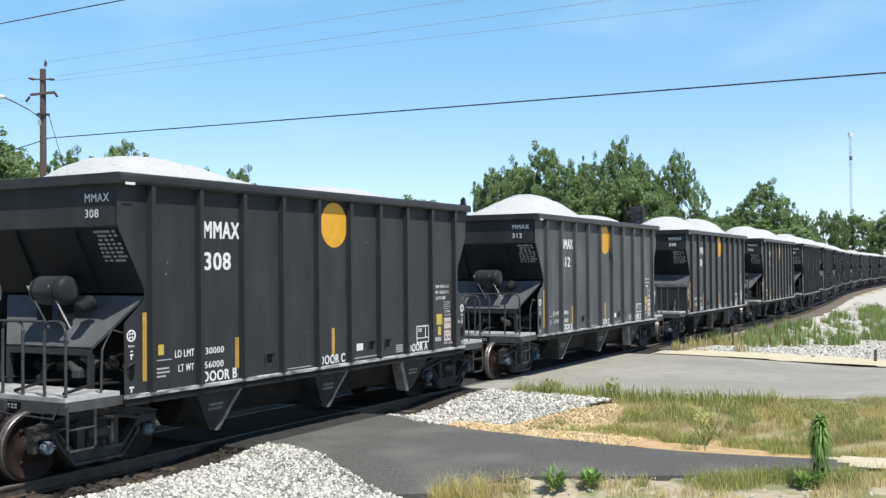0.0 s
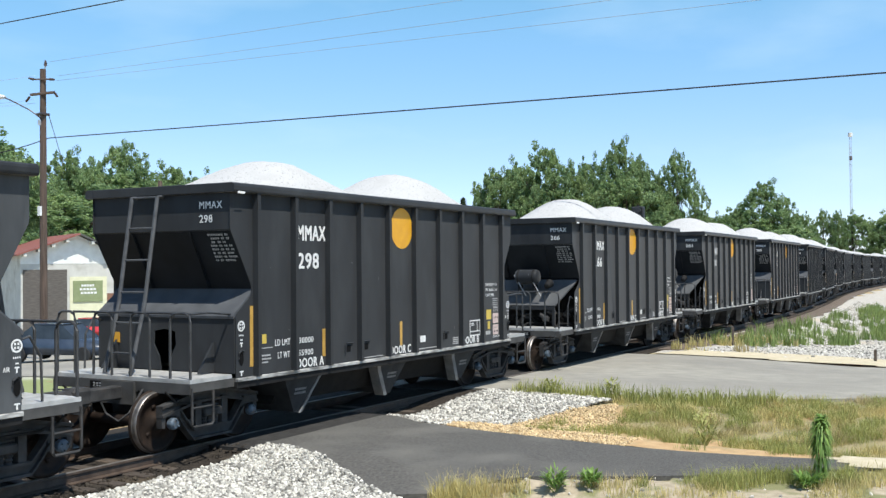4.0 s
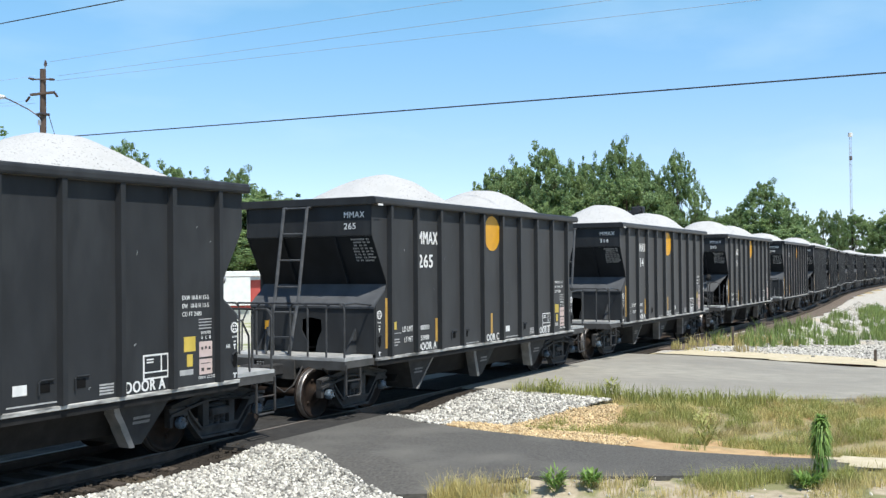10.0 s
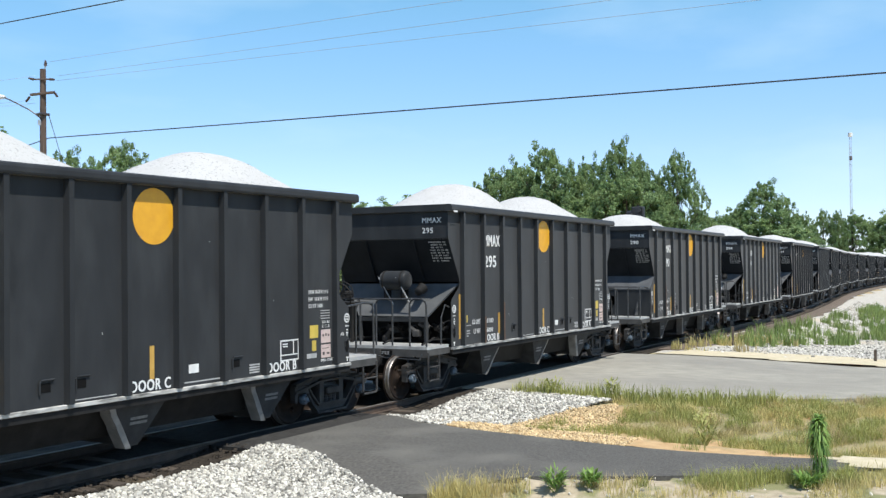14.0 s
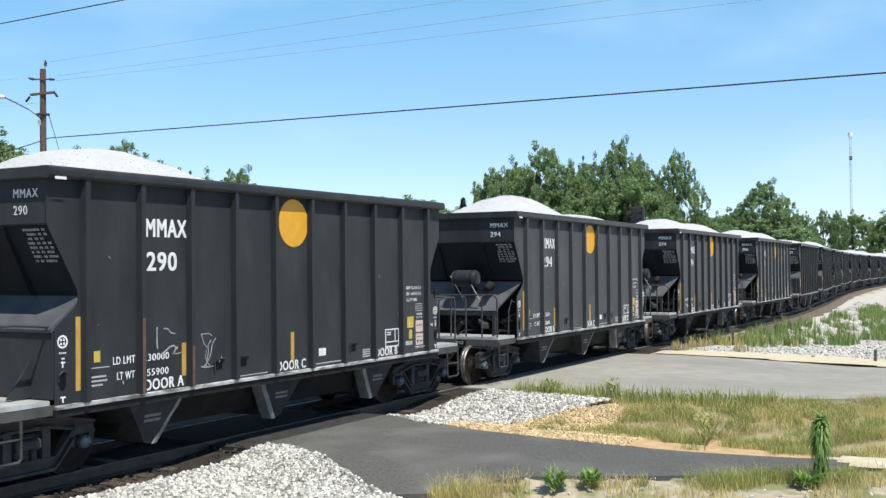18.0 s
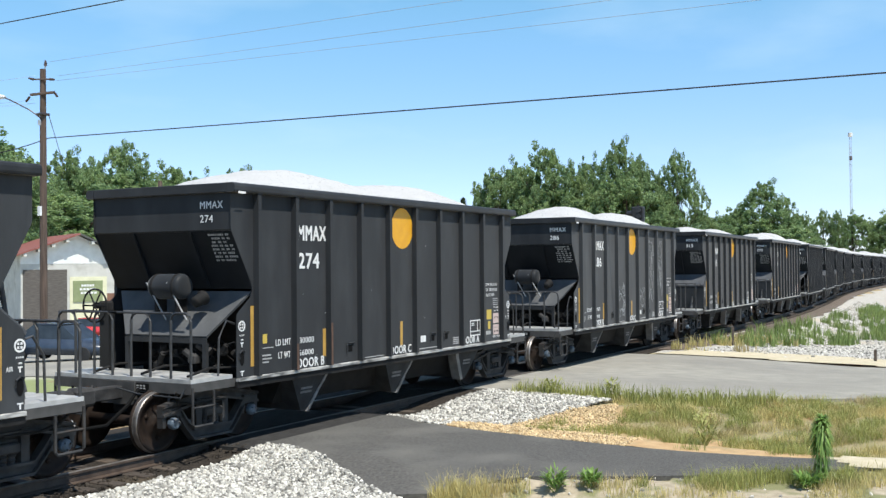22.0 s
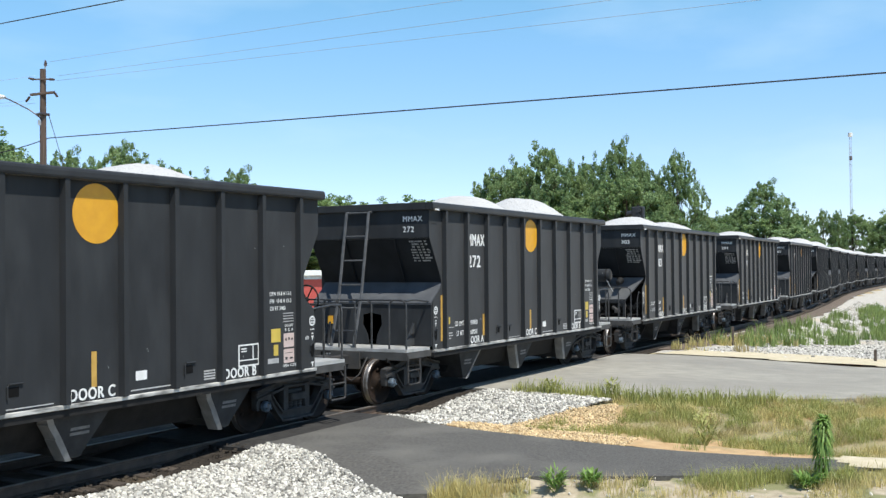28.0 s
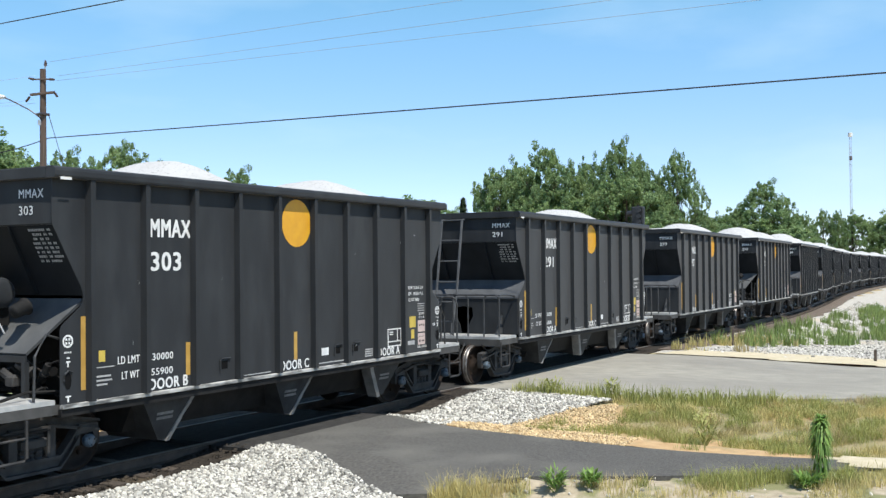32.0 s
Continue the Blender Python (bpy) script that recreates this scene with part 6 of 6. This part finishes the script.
# ---- buildings and cars on the far side ----
M_WALLW = mat("white_painted_wall", (0.66, 0.66, 0.63), (0.78, 0.78, 0.75), 2, 0.85, bump=0.15)
M_BLOCK = mat("grey_block_wall", (0.46, 0.45, 0.41), (0.58, 0.57, 0.52), 1.3, 0.9, bump=0.3, bscale=12, c3=(0.38, 0.36, 0.31), c3scale=0.7)
M_ROOFR = mat("red_metal_roof", (0.19, 0.065, 0.05), (0.28, 0.105, 0.082), 1.2, 0.6, stretch=(1, 4, 1))
M_ROOFG = mat("dark_roof_edge", (0.06, 0.06, 0.055), (0.12, 0.12, 0.11), 2, 0.8)
M_DOORD = mat("dark_garage_door", (0.075, 0.065, 0.055), (0.13, 0.115, 0.10), 2.5, 0.8, bump=0.2, stretch=(1, 1, 6))
M_DOORB = mat("brown_door", (0.16, 0.075, 0.045), (0.22, 0.11, 0.07), 3, 0.7)
M_SIGNG = mat("olive_sign", (0.20, 0.235, 0.11), (0.26, 0.30, 0.15), 3, 0.6)
M_CREAM = mat("cream_paint", (0.62, 0.60, 0.40), (0.70, 0.68, 0.48), 3, 0.7)
M_REDW = mat("red_wall", (0.36, 0.05, 0.04), (0.46, 0.085, 0.07), 2, 0.7)
M_GLASSD = mat("dark_window_glass", (0.02, 0.025, 0.03), (0.04, 0.05, 0.06), 2, 0.08)
M_CARRED = mat("red_car_paint", (0.42, 0.03, 0.04), (0.48, 0.05, 0.05), 2, 0.25)
M_CARBLUE = mat("dark_blue_car_paint", (0.028, 0.040, 0.062), (0.045, 0.062, 0.09), 2, 0.2)
M_TYRE = mat("tyre_rubber", (0.015, 0.015, 0.015), (0.03, 0.03, 0.03), 5, 0.9)


def build_gable_house():
    """Gable end faces the line; local x runs along the facade, y goes back, origin at the facade's foot."""
    hs = new("gable_building")
    x, y = 56.05, 51.2
    z = ground_z(x, y) - 0.05
    ang = radians(-27)
    hs.matrix_basis = Matrix.Translation((x, y, z)) @ Matrix.Rotation(ang, 4, "Z")
    top, el, er, half = 5.30 - z, 3.85 - z, 3.25 - z, 4.25
    mid = 3.15 - z
    bm = B()
    prism(bm, [(-half, 0), (half, 0), (half, mid), (-half, mid)], "y", 0.0, 0.25)
    part("block_wall", bm, M_BLOCK, hs, "pale grey block wall")
    bm = B()
    prism(bm, [(-half, mid), (half, mid), (half, er), (-0.1, top), (-half, el)], "y", -0.02, 0.23)
    part("gable_wall", bm, M_WALLW, hs, "white gable wall")
    for xx in (-half, half - 0.2):
        bm = B()
        box(bm, xx, xx + 0.2, 0.25, 11, 0, el if xx < 0 else er)
        part("side_wall", bm, M_BLOCK, hs)
    bm = B()
    box(bm, -half, half, 10.9, 11.1, 0, er)
    part("rear_wall", bm, M_BLOCK, hs)
    for s, e in ((-1, el), (1, er)):
        bm = B()
        X = s * (half + 0.45)
        ez = e - (top - e) / (half) * 0.45
        hull4(bm, [(-0.1, -0.75, top + 0.18), (-0.1, 11.4, top + 0.18), (X, 11.4, ez + 0.18), (X, -0.75, ez + 0.18)], [(-0.1, -0.75, top + 0.04), (-0.1, 11.4, top + 0.04), (X, 11.4, ez + 0.04), (X, -0.75, ez + 0.04)])
        part("roof_slope", bm, M_ROOFR if s < 0 else M_ROOFG, hs, "faded red metal roof" if s < 0 else "")
        for k in range(4):
            f = 0.2 + 0.22 * k
            bm = B()
            xx = -0.1 + (X + 0.1) * f
            zz = top + (ez - top) * f
            box(bm, xx - 0.12, xx + 0.12, -0.7, 0.0, zz - 0.22, zz + 0.03)
            part("rafter_end", bm, M_BLOCK, hs)
    dx1 = -0.92
    bm = B()
    box(bm, -4.1, dx1, -0.04, 0.02, 0, 2.72 - z)
    door = part("garage_door", bm, M_DOORD, hs, "large dark weathered garage door")
    bm = B()
    box(bm, -2.55, -2.50, -0.06, -0.04, 0.1, 2.65 - z)
    part("door_seam", bm, M_BLACK, door)
    bm = B()
    box(bm, -0.72, 2.05, -0.06, 0.0, 0.0, 2.15 - z)
    part("cream_panel", bm, M_CREAM, hs, "cream-painted wall panel")
    bm = B()
    box(bm, -0.50, 1.72, -0.14, -0.065, 0.25 - z, 1.85 - z, 0.01)
    sign = part("sign", bm, M_SIGNG, hs, "olive green sign with unreadable pale lines")
    for k, (a, b) in enumerate(((0.10, 1.10), (-0.02, 1.25), (0.05, 1.30))):
        bm = B()
        for j in range(5):
            box(bm, a + (b - a) * j / 5, a + (b - a) * (j + 0.8) / 5, -0.155, -0.142, 1.40 - z - k * 0.28, 1.56 - z - k * 0.28)
        part("sign_line", bm, M_WHITE, sign)
    bm = B()
    box(bm, 1.85, 2.85, -0.05, 0.0, 0, 0.85 - z, 0.01)
    part("door", bm, M_DOORB, hs, "brown wooden door")
    bm = B()
    box(bm, 3.25, 4.05, -0.06, 0.0, -0.35 - z, 0.80 - z, 0.01)
    win = part("window", bm, M_WHITE, hs, "white window frame")
    bm = B()
    box(bm, 3.33, 3.97, -0.075, -0.062, 0.15 - z, 0.72 - z)
    part("pane", bm, M_GLASSD, win)
    tagged(hs, "white gabled workshop with red roof and garage door", "building")


build_gable_house()


def build_store():
    st = new("store_building")
    z = ground_z(69, 48)
    a, b = Vector((65.2, 55.6, 0)), Vector((77.5, 42.5, 0))
    ang = math.atan2(b.y - a.y, b.x - a.x)
    L = (b - a).length
    st.matrix_basis = Matrix.Translation((a.x, a.y, z)) @ Matrix.Rotation(ang, 4, "Z")
    bm = B()
    box(bm, 0, L, 0, 9, -0.95 - z, 1.95 - z)
    part("wall", bm, M_REDW, st, "red painted wall")
    bm = B()
    box(bm, -0.05, L + 0.05, -0.06, 9.05, 0, -0.96 - z)
    part("base_wall", bm, M_BLOCK, st, "pale block base")
    bm = B()
    box(bm, -0.2, L + 0.2, -0.5, 9.2, 1.95 - z, 2.38 - z, 0.02)
    part("fascia", bm, M_WHITE, st, "white flat roof fascia")
    bm = B()
    box(bm, 0.285 * L, 0.575 * L, -0.45, -0.07, -0.6 - z, 1.93 - z, 0.02)
    part("white_front", bm, M_WALLW, st, "white painted front section")
    # Shadow under the fascia, built as a grey strip.
    bm = B()
    box(bm, -0.1, L + 0.1, -0.12, -0.07, 1.62 - z, 1.93 - z)
    part("fascia_shadow_board", bm, M_STEEL, st, "grey strip painted as shade below the roof edge")
    tagged(st, "low red roadside building with a white roof edge", "building")


build_store()


def build_sedan(x, y, ang, paint, label):
    car = new("sedan")
    car.matrix_basis = Matrix.Translation((x, y, ground_z(x, y) + 0.03)) @ Matrix.Rotation(radians(ang), 4, "Z")
    prof = [(-2.25, 0.30), (2.25, 0.30), (2.30, 0.55), (2.20, 0.72), (1.15, 0.88), (-1.45, 0.92), (-2.20, 0.86), (-2.30, 0.6)]
    bm = B()
    prism(bm, prof, "y", -0.85, 0.85)
    bmesh.ops.bevel(bm, geom=list(bm.edges), offset=0.05, segments=2, affect="EDGES")
    part("body", bm, paint, car, "", True)
    bm = B()
    hull4(bm, [(0.35, -0.62, 1.40), (0.35, 0.62, 1.40), (-0.85, 0.62, 1.42), (-0.85, -0.62, 1.42)], [(1.10, -0.78, 0.86), (1.10, 0.78, 0.86), (-1.55, 0.78, 0.90), (-1.55, -0.78, 0.90)])
    part("glasshouse", bm, M_GLASSD, car, "dark tinted windows")
    bm = B()
    box(bm, -0.88, 0.38, -0.64, 0.64, 1.405, 1.45, 0.015)
    part("roof", bm, paint, car)
    for xx in (-1.38, 1.38):
        for s in (-1, 1):
            bm = B()
            m = Matrix.Translation((xx, s * 0.78, 0.31)) @ Matrix.Rotation(radians(90), 4, "X")
            lathe(bm, [(0.19, -0.10), (0.29, -0.10), (0.315, -0.06), (0.315, 0.06), (0.29, 0.10), (0.19, 0.10)], 20, m)
            w = part("wheel", bm, M_TYRE, car)
            bm = B()
            lathe(bm, [(0.03, -0.08), (0.19, -0.09), (0.19, 0.09), (0.03, 0.08)], 16, m)
            part("rim", bm, M_ALU, w, "silver wheel rim")
    for s in (-1, 1):
        bm = B()
        box(bm, 2.22, 2.30, s * 0.50, s * 0.80, 0.58, 0.70, 0.01)
        part("headlight", bm, M_ALU, car)
        bm = B()
        box(bm, -2.31, -2.22, s * 0.50, s * 0.80, 0.64, 0.80, 0.01)
        part("taillight", bm, M_REDLENS, car)
    tagged(car, label, "car")


build_sedan(27.6, 19.8, -75, M_CARBLUE, "grey-blue sedan stopped beyond the crossing")
build_sedan(50.5, 43.5, -62, M_CARRED, "red sedan parked before the white workshop")


# ---- what moves ----
def motions():
    """The train rolls through, slowing a little; every wheelset turns."""
    half = Matrix.Rotation(math.pi, 4, "Z")
    for c, load, k, lead in TRAIN:
        rows = []
        for i in range(33):
            m = line_pose(FIRST + k * PITCH_CAR + SLACK.get(k, 0.0) - run(float(i)))
            rows.append((float(i), m @ half if lead == "L" else m))
        walk(c, rows)
        walk(load, rows)
        sign = 1 if lead == "L" else -1
        for tr in c.children:
            if not tr.name.startswith("truck"):
                continue
            for ws in tr.children:
                if ws.name.startswith("wheelset"):
                    at = ws.location.copy()
                    walk(ws, [(i / 10, Matrix.Translation(at) @ Matrix.Rotation(sign * run(i / 10) / 0.455, 4, "Y")) for i in range(321)])
    at = STALK.location.copy()
    walk(STALK, [(i * 0.8, Matrix.Translation(at) @ Matrix.Rotation(radians(1.6 * math.sin(i * 1.7) + (2.5 if i > 27 else 0)), 4, "X") @ Matrix.Rotation(radians(1.2 * math.sin(i * 2.3)), 4, "Y")) for i in range(41)])


motions()
